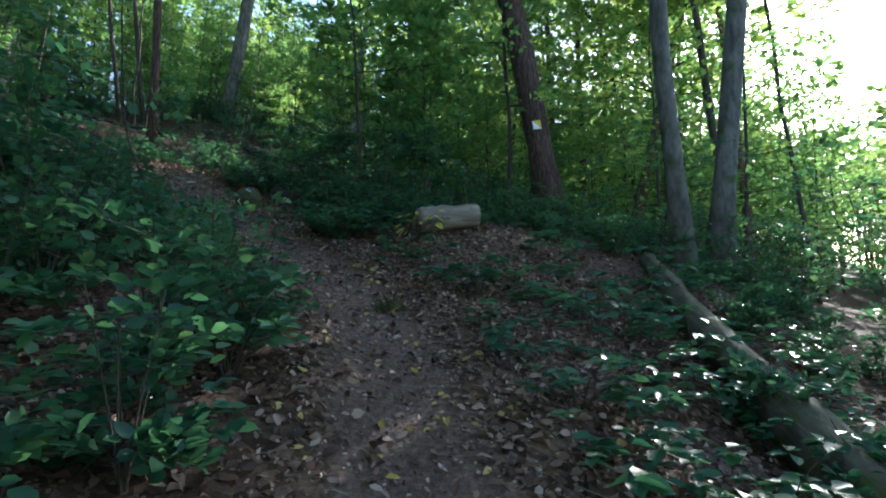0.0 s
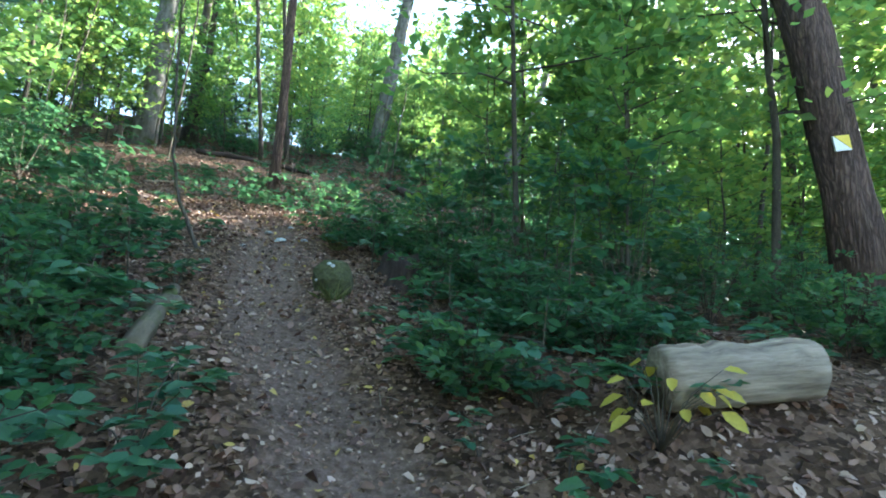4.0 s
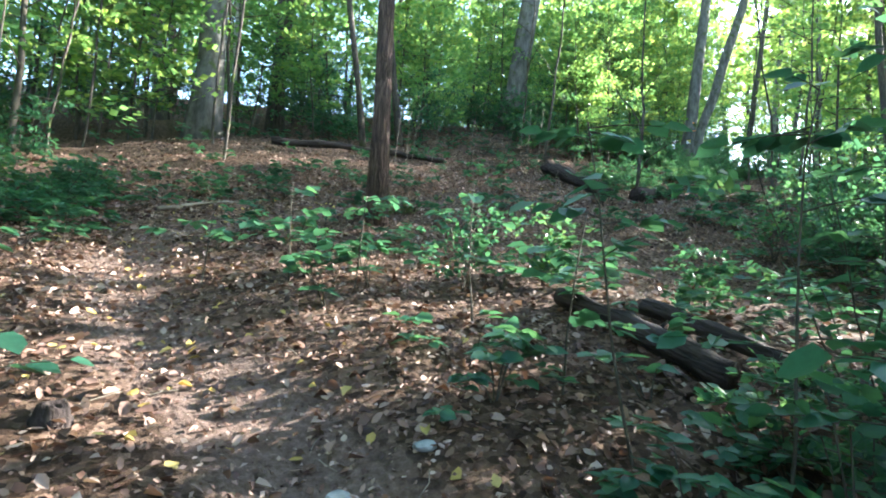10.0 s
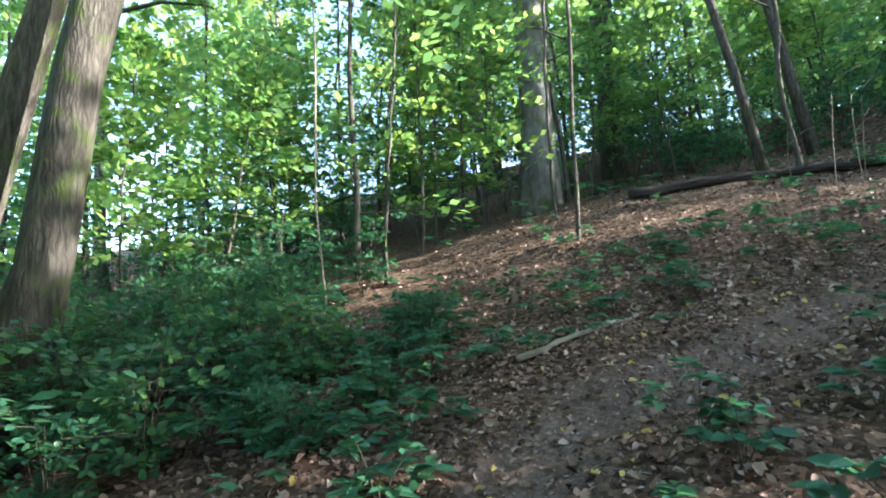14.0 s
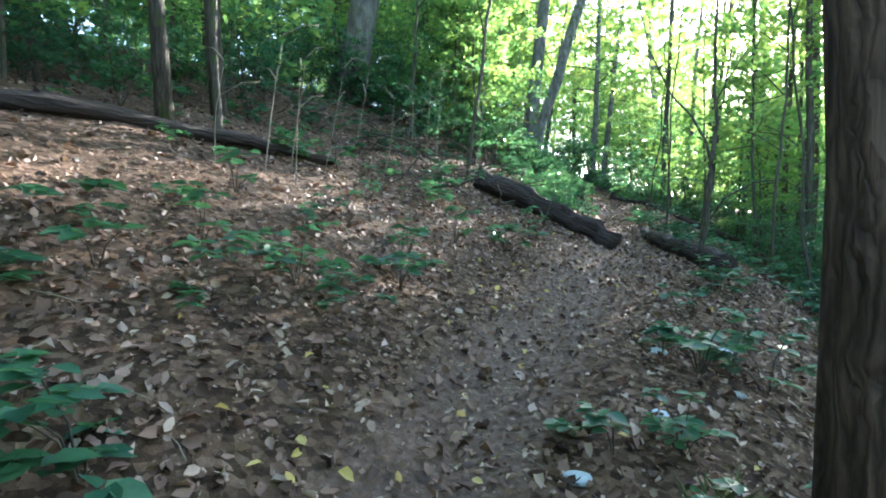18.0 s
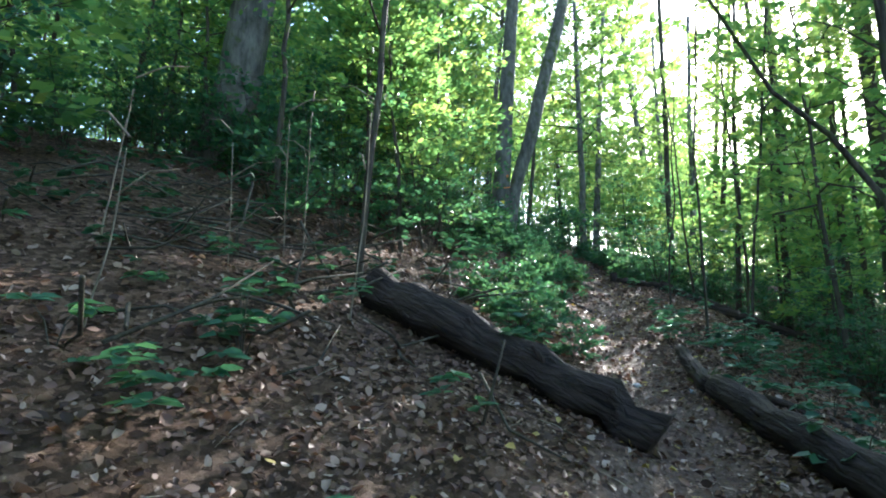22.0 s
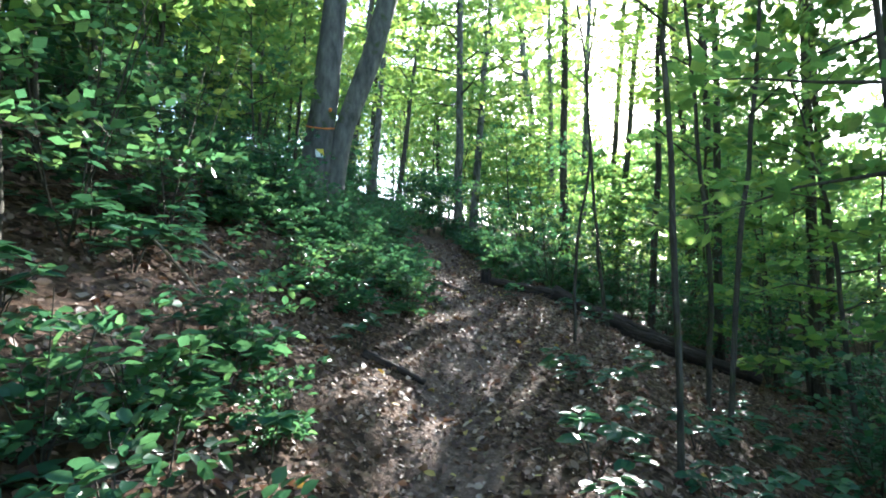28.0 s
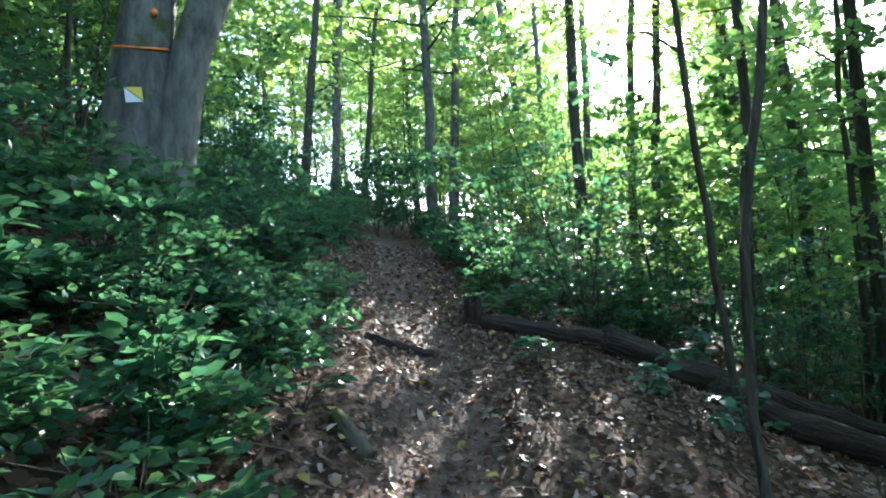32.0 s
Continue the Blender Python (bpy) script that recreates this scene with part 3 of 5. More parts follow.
ring = tube([(0.038 + 0.237 * math.sin(a), -0.237 * math.cos(a), 1.47 - 0.1 * math.cos(a)) for a in np.linspace(-1.45, 1.2, 14)], [0.012] * 14, 6, rng, 0.15)
part("orange_line", mesh_np("orange_line", *ring, M_ORANGE), twin, "sprayed orange line round the stem")
dot = tube([(0.17, -0.18, 1.7), (0.185, -0.235, 1.7)], [0.028, 0.028], 10, rng, 0.1)
part("orange_dot", mesh_np("orange_dot", *dot, M_ORANGE), twin, "sprayed orange dot")

# ---- understorey trees ----
def young_tree(seed, h, thick, reach, low, branches, per, leaf, label, name="understorey_tree"):
    rng = np.random.default_rng(seed)
    t = thing(name, label, "young tree", (0, 0, -200), name.replace("_", " ") + "s")
    path = trunk_path(rng, h, (rng.uniform(-0.08, 0.08), rng.uniform(-0.08, 0.08)), 0.06, 12)
    limbs, leafage = crown_meshes(rng, path, low, branches, reach, per, leaf, M_UNDER, M_TWIG, 0.016, True, 0.3, 0.45, 0.62)
    part("trunk", trunk_mesh(rng, path, thick, M_TWIG, 7, 0.2, 0.05, 0.15), t)
    tagged(part("branchwork", limbs, t), kind="stuff")
    tagged(part("crown", leafage, t), kind="stuff")
    return t


UNDER = [young_tree(200 + k, h, d, r, 1.0 if k in (0, 3) else 1.9, 24, 82, 0.135, "slender young beech with layered sprays of green leaves")
         for k, (h, d, r) in enumerate(((4.2, 0.05, 1.2), (6.0, 0.07, 1.6), (7.5, 0.09, 1.8), (5.0, 0.06, 1.4)))]
WIDE = [young_tree(250 + k, h, d, r, 0.7, 30, 36, 0.195, "bushy young tree in a thicket of green leaves", "thicket_tree")
        for k, (h, d, r) in enumerate(((8.0, 0.09, 2.4), (6.0, 0.07, 2.0), (10.0, 0.12, 2.6), (4.5, 0.06, 1.9)))]

SLOPE = [young_tree(290 + k, h, d, r, 0.8, 30, 40, 0.19, "leafy sunlit tree on the slope below the trail", "slope_tree")
         for k, (h, d, r) in enumerate(((7.0, 0.08, 2.3), (5.0, 0.06, 2.0), (9.0, 0.1, 2.6)))]

# ---- shrubs ----
SHRUBS = []
for k in range(7):
    rng = np.random.default_rng(300 + k)
    h = (0.55, 0.8, 1.1, 1.5, 2.0, 1.3, 2.6)[k]
    t = thing("low_shrub", "low leafy green shrub with thin stems", "shrub", (0, 0, -200), "low shrubs") if k < 2 else \
        thing("shrub", "leafy green woodland shrub with thin stems", "shrub", (0, 0, -200), "woodland shrubs") if k < 4 else \
        thing("bush", "tall leafy bush in the green undergrowth", "bush", (0, 0, -200), "undergrowth bushes")
    stems, P, W, U, L = [], [], [], [], []
    for j in range(6):
        az = j * 1.05 + rng.uniform(-0.3, 0.3)
        lean = np.array([math.cos(az), math.sin(az)]) * rng.uniform(0.15, 0.5)
        path = trunk_path(rng, h * rng.uniform(0.7, 1.1), lean, 0.1, 7)
        stems.append(tube(path, np.linspace(0.009, 0.003, 7), 3, closed=False))
        for b in range(6):
            u = rng.uniform(0.2, 1.0)
            hh = u * path[-1, 2]
            at = np.array([np.interp(hh, path[:, 2], path[:, 0]), np.interp(hh, path[:, 2], path[:, 1]), hh])
            a2 = rng.uniform(0, 6.28)
            pts, p, w, uu, l = spray(rng, at, (math.cos(a2), math.sin(a2), rng.uniform(0, 0.5)), rng.uniform(0.3, 0.55) * (0.6 + 0.3 * h), 15 if k < 3 else 18, 0.082 if k < 3 else 0.095, 0.2)
            stems.append(tube(pts[::3], np.array([0.004, 0.0015]), 3, closed=False))
            P.append(p), W.append(w), U.append(uu), L.append(l)
    tagged(part("branchwork", mesh_np("branchwork", *merge(stems), M_TWIG, True), t), kind="stuff")
    tagged(part("leafage", mesh_np("leafage", *leaves(np.concatenate(P), np.concatenate(W), np.concatenate(U), np.concatenate(L), 0.64, 0.14, k > 1), M_SHRUB), t), kind="stuff")
    SHRUBS.append(t)


# ---- seedlings ----
def seedling_shape(rng, k):
    stems, P, W, U, L = [], [], [], [], []
    for j in range((3, 5, 4, 7, 6, 9)[k]):
        az = rng.uniform(0, 6.28)
        h = rng.uniform(0.08, 0.3) * (0.8 + 0.12 * k)
        out = rng.uniform(0.05, 0.22)
        path = np.array([(0, 0, -0.03), (0.4 * out * math.cos(az), 0.4 * out * math.sin(az), h * 0.6), (out * math.cos(az), out * math.sin(az), h)])
        stems.append(tube(path, [0.004, 0.003, 0.002], 4, closed=False))
        n = int(rng.integers(5, 8))
        a = az + np.linspace(-2.0, 2.0, n) + rng.uniform(-0.3, 0.3, n)
        P.append(np.repeat(path[-1:], n, 0) + rng.standard_normal((n, 3)) * 0.012)
        W.append(np.stack([np.cos(a), np.sin(a), rng.uniform(-0.25, 0.2, n)], 1))
        U.append(np.array([0, 0, 1.0]) + rng.standard_normal((n, 3)) * 0.25)
        L.append(rng.uniform(0.07, 0.125, n))
    lv = leaves(np.concatenate(P), np.concatenate(W), np.concatenate(U), np.concatenate(L), 0.7, 0.16)
    st = merge(stems)
    v, f = merge([lv, st])
    return v, f, len(lv[1])


HERBS = []
for k in range(6):
    v, f, cut = seedling_shape(np.random.default_rng(400 + k), k)
    t = thing("seedling", "low green seedling rooted in the leaf litter", "seedling", (0, 0, -200), "seedlings")
    top = cut // 2 * 6
    tagged(part("leafage", mesh_np("leafage", v[:top], f[:cut], M_HERB), t), kind="stuff")
    tagged(part("stalk", mesh_np("stalk", v[top:], f[cut:] - top, M_TWIG), t), kind="stuff")
    HERBS.append(t)


def scatter(kinds, spots, seed, size=(0.8, 1.25), sink=0.03):
    rng = np.random.default_rng(seed)
    for x, y in spots:
        src = kinds[int(rng.integers(len(kinds)))]
        s = rng.uniform(*size)
        c = copy_thing(src, pose(x, y, gz(x, y) - sink, rng.uniform(-4, 4), rng.uniform(-4, 4), rng.uniform(0, 360)))
        c.scale = (s, s, s * rng.uniform(0.9, 1.15))


def pick(seed, n, box, weight, clear, apart, upto=99):
    """Up to n places in a box, thinned by a density, clear of the trail and of one another."""
    rng = np.random.default_rng(seed)
    xy = np.stack([rng.uniform(box[0], box[2], n * 30), rng.uniform(box[1], box[3], n * 30)], 1)
    off = np.abs(trail_offset(xy[:, 0], xy[:, 1]))
    got = []
    for (x, y), d, r in zip(xy, off, rng.random(n * 30)):
        if len(got) >= n:
            break
        if not clear < d < upto or r > weight(x, y):
            continue
        if all((x - a) ** 2 + (y - b) ** 2 > apart ** 2 for a, b in got):
            got.append((x, y))
    return got


def blob(x, y, cx, cy, rx, ry):
    return math.exp(-((x - cx) / rx) ** 2 - ((y - cy) / ry) ** 2)


def shrub_density(x, y):
    w = 0.12
    w += 0.35 * blob(x, y, -4.0, 3.0, 3.0, 4.5)
    w += 0.9 * blob(x, y, 0.8, 11.0, 3.2, 2.6)
    w += 0.9 * blob(x, y, -1.5, 12.0, 2.4, 3.4)
    w += 0.8 * blob(x, y, -9.5, 6.8, 3.0, 1.6)
    w += 0.9 * blob(x, y, -12.5, 11.3, 3.5, 1.8)
    w += 0.7 * blob(x, y, 3.5, 4.0, 1.8, 3.5)
    w += 0.4 * blob(x, y, -8.0, 29.0, 3.0, 3.5)
    w += 0.9 * blob(x, y, -0.8, 34.5, 2.6, 3.5)
    w += 0.8 * blob(x, y, -6.5, 36.0, 3.0, 4.0)
    w += 0.8 * blob(x, y, -0.6, 22.5, 2.2, 5.0)
    w += 0.6 * blob(x, y, -11.0, 25.5, 1.5, 2.0)
    w -= 1.0 * blob(x, y, -7.5, 24.6, 1.5, 2.2)
    w -= 0.5 * blob(x, y, -6.4, 27.0, 1.0, 1.3)
    w -= 0.9 * blob(x, y, -10.0, 18.0, 2.0, 2.0)
    w -= 0.5 * blob(x, y, 1.0, 3.5, 1.0, 2.0)
    w -= 0.9 * blob(x, y, -11.5, 16.0, 2.6, 3.0)
    w -= 1.6 * blob(x, y, -7.4, 9.6, 1.7, 1.0)
    w -= 1.2 * blob(x, y, -9.2, 10.2, 1.5, 1.2)
    w -= 1.4 * blob(x, y, -8.0, 12.6, 1.5, 1.2)
    w -= 1.5 * blob(x, y, -2.9, 9.1, 0.9, 1.0)
    w -= 0.8 * blob(x, y, -6.5, 17.5, 1.6, 3.0)
    w -= 0.6 * blob(x, y, -5.3, 7.6, 1.5, 1.3)
    w -= 0.8 * blob(x, y, 1.2, 8.6, 1.0, 1.4)
    w += 0.8 * blob(x, y, 4.8, 6.0, 1.8, 3.0)
    w += 0.8 * blob(x, y, -2.3, 38.5, 1.6, 1.5)
    w -= 0.7 * blob(x, y, -5.2, 30.2, 1.0, 1.8)
    w -= 0.9 * blob(x, y, -1.8, 29.5, 1.6, 1.6)
    w -= 0.9 * blob(x, y, 0.1, 6.6, 1.0, 1.2)
    w -= 0.5 * blob(x, y, 1.6, 4.5, 1.0, 2.5)
    w -= 0.8 * blob(x, y, -3.4, 24.0, 1.4, 2.5)
    w -= 0.9 * blob(x, y, -4.6, 12.2, 1.1, 0.9)
    w -= 1.2 * blob(x, y, -6.2, 17.5, 1.8, 3.5)
    w -= 1.0 * blob(x, y, -1.6, 28.8, 1.8, 2.2)
    w -= 0.5 * blob(x, y, -9.6, 11.0, 2.2, 1.0)
    return w


def tall_shrub_density(x, y):
    """Shrubs of a metre and more: kept off the low banks beside the trail."""
    w = shrub_density(x, y)
    off = float(trail_offset(x, y))
    if off < 0 and y < 9 and x > -0.6 * y - 1.6:
        return 0
    if -17 < x < -6 and 7 < y < 12.5:
        return 0.05
    if off < 0 and 19 < y < 32 and off > -3.4:
        return 0
    if off > 0 and off < 3 and y > 15:
        return 0.12
    if gap(x, y, LIT, 1.2, 1.5, 0.9) or (0 < x < 4.4 and y < 7.5):
        return 0
    return w


scatter(SHRUBS[:2], pick(1, 200, (-15, -1, 5, 38), lambda x, y: shrub_density(x, y) + 0.1 + 0.7 * blob(x, y, -12.8, 9.8, 2.2, 1.6), 0.8, 0.42, 2.6), 2, (0.6, 1.05))
scatter(SHRUBS[2:], pick(12, 190, (-17, -2, 7, 42), tall_shrub_density, 1.9, 0.62), 13, (0.7, 1.1))
scatter(SHRUBS[1:4], [(-2.7, 37.6), (-2.2, 38.4), (-3.1, 38.6), (-1.8, 39.3), (-2.6, 40.0), (-2.0, 37.4)], 18, (1.0, 1.3))


# undergrowth along the upper edge of the slope
EDGE = pick(26, 85, (-32, 5, -8, 34), lambda x, y: max(blob(x, y, -11.5, 26, 4, 3), blob(x, y, -17, 22, 4, 4), blob(x, y, -21, 12, 4, 8), blob(x, y, -15, 6.2, 4, 1.5)), 3.6, 0.8, 16)
scatter(SHRUBS[4:], EDGE, 27, (0.8, 1.2))
scatter(SHRUBS[3:6], [(-2.5, 3.3), (-3.2, 4.6), (-2.9, 2.2), (-3.8, 3.4), (-5.2, 5.2), (-8.3, 26.6), (-7.8, 27.6), (-7.5, 28.6), (-7.2, 29.7), (-8.7, 28.1), (-8.2, 29.3), (-8.9, 25.4), (-8.4, 24.5), (-7.9, 25.5), (-7.5, 26.4), (-7.15, 27.4), (-9.4, 23.3), (-9.0, 24.0)], 30, (0.75, 1.05))
scatter(SHRUBS[2:5], pick(40, 40, (-6, 17, 4, 35), lambda x, y: (1 if float(trail_offset(x, y)) > 0 else 0) - 1.4 * blob(x, y, -1.3, 28.6, 2.2, 2.4) - 1.2 * blob(x, y, -6.0, 17.0, 3.5, 4.0), 3.3, 0.7, 6.0), 41, (0.7, 1.1))
scatter(SHRUBS[:2], pick(42, 38, (0.8, 1.8, 4.8, 9.5), lambda x, y: 0 if x < 3.0 and y < 7.2 else 1, 0.8, 0.45), 43, (0.55, 0.85))
scatter(SHRUBS[1:3], [(-6.1, 12.9), (-4.4, 13.6), (-5.7, 13.7), (-2.3, 9.0), (-2.0, 9.4)], 44, (0.6, 0.8))
scatter(SHRUBS[1:3], [(-6.0, 30.4), (-5.4, 30.7), (-6.6, 30.6), (-4.9, 31.3), (-5.6, 29.8), (-6.3, 29.4), (-4.6, 32.2)], 31, (0.8, 1.0))
scatter(SHRUBS[1:3], pick(32, 34, (-16.5, 7.5, -11.6, 12.4), lambda x, y: blob(x, y, -13.6, 10.3, 2.2, 1.8), 1.2, 0.55), 33, (0.9, 1.25))
scatter(SHRUBS[:1], pick(38, 34, (-8, 26.6, -4, 32), lambda x, y: blob(x, y, -5.7, 29.3, 1.1, 1.6) - 1.6 * blob(x, y, -5.9, 27.1, 1.0, 0.9), 0.75, 0.34), 39, (0.55, 0.85))
for x, y in ((-4.2, 2.6), (-5.4, 4.4), (-5.6, 6.0), (-6.6, 2.4), (-5.2, 0.8), (-7.3, 4.6), (-3.4, 0.6), (-8.0, 27.2), (-7.6, 28.3), (-8.4, 28.8), (-8.9, 26.6), (-9.3, 28.0), (-8.3, 24.7), (-8.0, 25.3), (-8.8, 25.0), (-7.7, 26.0), (-8.5, 25.9)):
    EDGE.append((x, y))


def open_to_sun(x, y, low, high, wide):
    return 0 if gap(x, y, LIT, low, high, wide) else 1


def under_density(x, y):
    if (y < 9 and -0.75 * y - 3.2 < x < 2.8) or (1.5 < x < 10 and y < 17) or (-15 < x < -9.8 and 11 < y < 16) or (-16 < x < -6 and 7 < y < 12.5):
        return 0
    right = float(trail_offset(x, y)) > 0 and y > 14
    return (0.15 - 1.2 * blob(x, y, -10.2, 23.0, 1.0, 3.4) + 0.85 * shrub_density(x, y) + (0.2 if right else 0)) * open_to_sun(x, y, 0, 8, 1.7)


scatter(UNDER, EDGE[85:], 28, (0.7, 0.95))
scatter(UNDER[:2] + UNDER[3:], [(-8.3, 7.6), (-9.3, 8.4), (-10.2, 7.3), (-7.2, 6.5), (-10.6, 8.9), (-6.6, 5.4), (-8.8, 6.2), (-12.2, 8.2)], 52, (0.7, 1.0))
scatter(UNDER, [(-16.0, 14.2), (-16.6, 12.6), (-17.4, 15.6), (-16.2, 16.4), (-17.8, 17.4), (-15.4, 10.2)], 53, (0.75, 1.05))
scatter(UNDER, pick(3, 85, (-18, 0, 12, 46), under_density, 2.6, 1.1, 10), 4)


def thicket(x, y):
    off = float(trail_offset(x, y))
    if off > 0 and off < (5.5 if y > 17 else 8.5 if x > 1.2 else 0):
        return 0
    w = 1.0 - 1.2 * blob(x, y, -10.2, 23.0, 1.0, 3.4) - 0.95 * blob(x, y, -11.5, 16.0, 3.5, 4.0) - 0.6 * blob(x, y, -8.5, 20.5, 1.6, 2.5)
    if -17 < x < -5 and 6.5 < y < 12.5:
        return 0
    return w * open_to_sun(x, y, 0, 9, 2.0) * (0.28 if sunward(x, y) else 1)


scatter(WIDE, pick(14, 250, (-38, -8, 26, 62), thicket, 5.0, 1.6, 34), 15, (0.8, 1.25))
scatter(WIDE, pick(24, 40, (-3, 14, 24, 66), lambda x, y: thicket(x, y) if float(trail_offset(x, y)) > 0 else 0, 5.5, 1.5, 22), 25, (0.85, 1.3))

scatter(SLOPE, pick(60, 45, (2, 18, 28, 46), lambda x, y: open_to_sun(x, y, 0, 6.5, 1.2), 9, 1.6, 34), 61, (0.7, 0.9))
scatter(SLOPE, pick(34, 95, (2, 10, 34, 72), lambda x, y: (1 if sunward(x, y) else 0) * open_to_sun(x, y, 0, 8, 1.6), 13, 1.7, 34), 35, (0.8, 1.15))


# leafy young trees down the slope beside the trail, and behind the cut log
scatter(UNDER, pick(54, 24, (-5, 15, 9, 38), lambda x, y: ((1 if float(trail_offset(x, y)) > 0 else 0) - 1.3 * blob(x, y, -1.2, 29.0, 2.6, 3.2)) * open_to_sun(x, y, 0, 8, 1.3), 4.6, 1.9, 10.5), 55, (0.85, 1.25))
scatter(UNDER[:1] + UNDER[3:], [(-0.6, 9.9), (0.9, 11.7), (-1.3, 11.6), (1.1, 13.4), (-1.2, 13.6), (0.5, 33.0), (1.2, 35.4), (2.9, 35.8), (3.6, 37.4), (1.5, 33.6)], 56, (0.6, 0.9))
scatter(SHRUBS[:2], pick(57, 13, (-7.4, 5.6, -4.1, 8.4), lambda x, y: 1 - 1.3 * blob(x, y, -7.4, 9.2, 1.4, 1.1), 0.8, 0.5), 58, (0.55, 0.9))
scatter(SHRUBS[:2], pick(63, 22, (-8, 22.5, -4, 31), lambda x, y: (1 if float(trail_offset(x, y)) < 0 else 0) - 1.4 * blob(x, y, -6.2, 26.7, 1.2, 1.2), 0.62, 0.4, 1.8), 64, (0.45, 0.75))
scatter(SHRUBS[4:7], [(-1.3, 31.8), (-0.6, 32.7), (-1.9, 31.0), (-2.2, 32.3)], 65, (0.75, 0.95))
scatter(SHRUBS[2:4], [(-9.4, 9.7), (-7.3, 7.5), (-6.2, 6.5), (-9.0, 7.8)], 59, (0.7, 1.0))


def herb_density(x, y):
    d = abs(float(trail_offset(x, y)))
    return 0.2 + 0.6 * math.exp(-((d - 1.3) / 1.0) ** 2) + 0.3 * blob(x, y, -6.5, 28, 2, 3) + 0.35 * blob(x, y, -10.8, 15.5, 1.8, 3) - 1.2 * blob(x, y, -2.9, 28.1, 0.8, 0.8)


scatter(HERBS, pick(5, 300, (-13, -1, 3, 34), herb_density, 0.6, 0.22, 2.6), 6, (0.7, 1.3), 0.01)
rng = np.random.default_rng(16)
carpet = []
for x, y in pick(17, 1250, (-16, -1, 5, 38), lambda x, y: 0.3 + 0.5 * shrub_density(x, y) + 0.8 * blob(x, y, 1.4, 4.0, 1.2, 3.0) + 0.5 * blob(x, y, -5, 28.5, 1.6, 3) + 0.6 * blob(x, y, -10.8, 15.5, 2, 3) - 1.2 * blob(x, y, -7.7, 9.2, 1.3, 0.9) - 1.2 * blob(x, y, -6.0, 26.8, 0.9, 0.8) - 1.5 * blob(x, y, -3.0, 28.1, 0.7, 0.7), 0.62, 0.14, 6):
    v, f, cut = seedling_shape(rng, int(rng.integers(4)))
    v = v[:cut // 2 * 6] * rng.uniform(0.7, 1.3)
    carpet.append((v + np.array([x, y, gz(x, y)]), f[:cut]))
tagged(new("ground_plants", mesh_np("ground_plants", *merge(carpet), M_HERB)), "carpet of low green woodland plants", "ground plants", kind="stuff")

# wider forest all round
far_trees = pick(7, 110, (-50, -28, 60, 95), lambda x, y: 0 if (-17 < x < 8 and -1 < y < 45) or gap(x, y, LIT, 4, 20, 3.2) else 0.35 if sunward(x, y) else 1, 4, 3.4)
rng = np.random.default_rng(8)
base_trees = [tall_tree(0, -150 - 5 * k, (rng.uniform(-0.06, 0.06), rng.uniform(-0.06, 0.06)), rng.uniform(0.24, 0.46), ("dark", "beech", "dark")[k % 3], 700 + k,
                        KIND_LABEL[("dark", "beech", "dark")[k % 3]], 6.0) for k in range(6)]
scatter(base_trees, far_trees, 9, (0.85, 1.25), 0.1)
FAR = [young_tree(270 + k, h, 0.1, r, 0.7, 30, 34, 0.26, "distant bushy tree in the green thicket", "distant_tree") for k, (h, r) in enumerate(((9.0, 2.5), (7.0, 2.2)))]
scatter(FAR, pick(10, 85, (-40, -18, 50, 85), lambda x, y: 0 if (-34 < x < 22 and -8 < y < 62) or gap(x, y, LIT, 0, 14, 2.6) else 0.15 if sunward(x, y) else 1, 4, 2.6), 11, (1.1, 1.7))
scatter(SLOPE, pick(66, 16, (5, 26, 21, 44), lambda x, y: open_to_sun(x, y, 0, 12, 1.6), 11, 2.4, 40), 67, (1.25, 1.55), 0.1)
scatter(base_trees, pick(45, 70, (12, 6, 75, 95), lambda x, y: 1 if x > 0.35 * (y - 40) else 0, 36, 3.2, 66), 46, (0.72, 0.98), 0.1)
scatter(FAR, pick(36, 60, (15, 10, 70, 100), lambda x, y: 1 if float(trail_offset(x, y)) > 33 else 0, 33, 2.6, 75), 37, (1.0, 1.5))
for t in UNDER + WIDE + SLOPE + FAR + SHRUBS + HERBS + base_trees:
    for o in (*t.children_recursive, t):
        bpy.data.objects.remove(o)


# ---- thin stems ----
def stem(points, r0, r1, mat, name, label, category, branches=(), seed=0, group="", foot=True):
    """A bare stem through the points given, with bare side branches."""
    rng = np.random.default_rng(seed)
    p = np.array(points, float)
    if foot:
        p = np.concatenate([[(p[0, 0], p[0, 1], gz(p[0, 0], p[0, 1]) - 0.12)], p])
    base = p[0].copy()
    u = np.linspace(0, 1, len(p))
    fine = np.linspace(0, 1, 3 * len(p))
    q = np.stack([np.interp(fine, u, p[:, k]) for k in range(3)], 1) - base
    q[1:-1] += rng.standard_normal((len(q) - 2, 3)) * r0 * 0.35
    t = thing(name, label, category, tuple(base), group)
    part("stem", mesh_np("stem", *tube(q, np.linspace(r0, r1, len(q)), 8, rng, 0.08), mat, True), t)
    for b, br in branches:
        c = np.array(br, float) - base
        part("branch", mesh_np("branch", *tube(c, np.linspace(b, b * 0.3, len(c)), 6, rng, 0.1), mat, True), t)
    return t


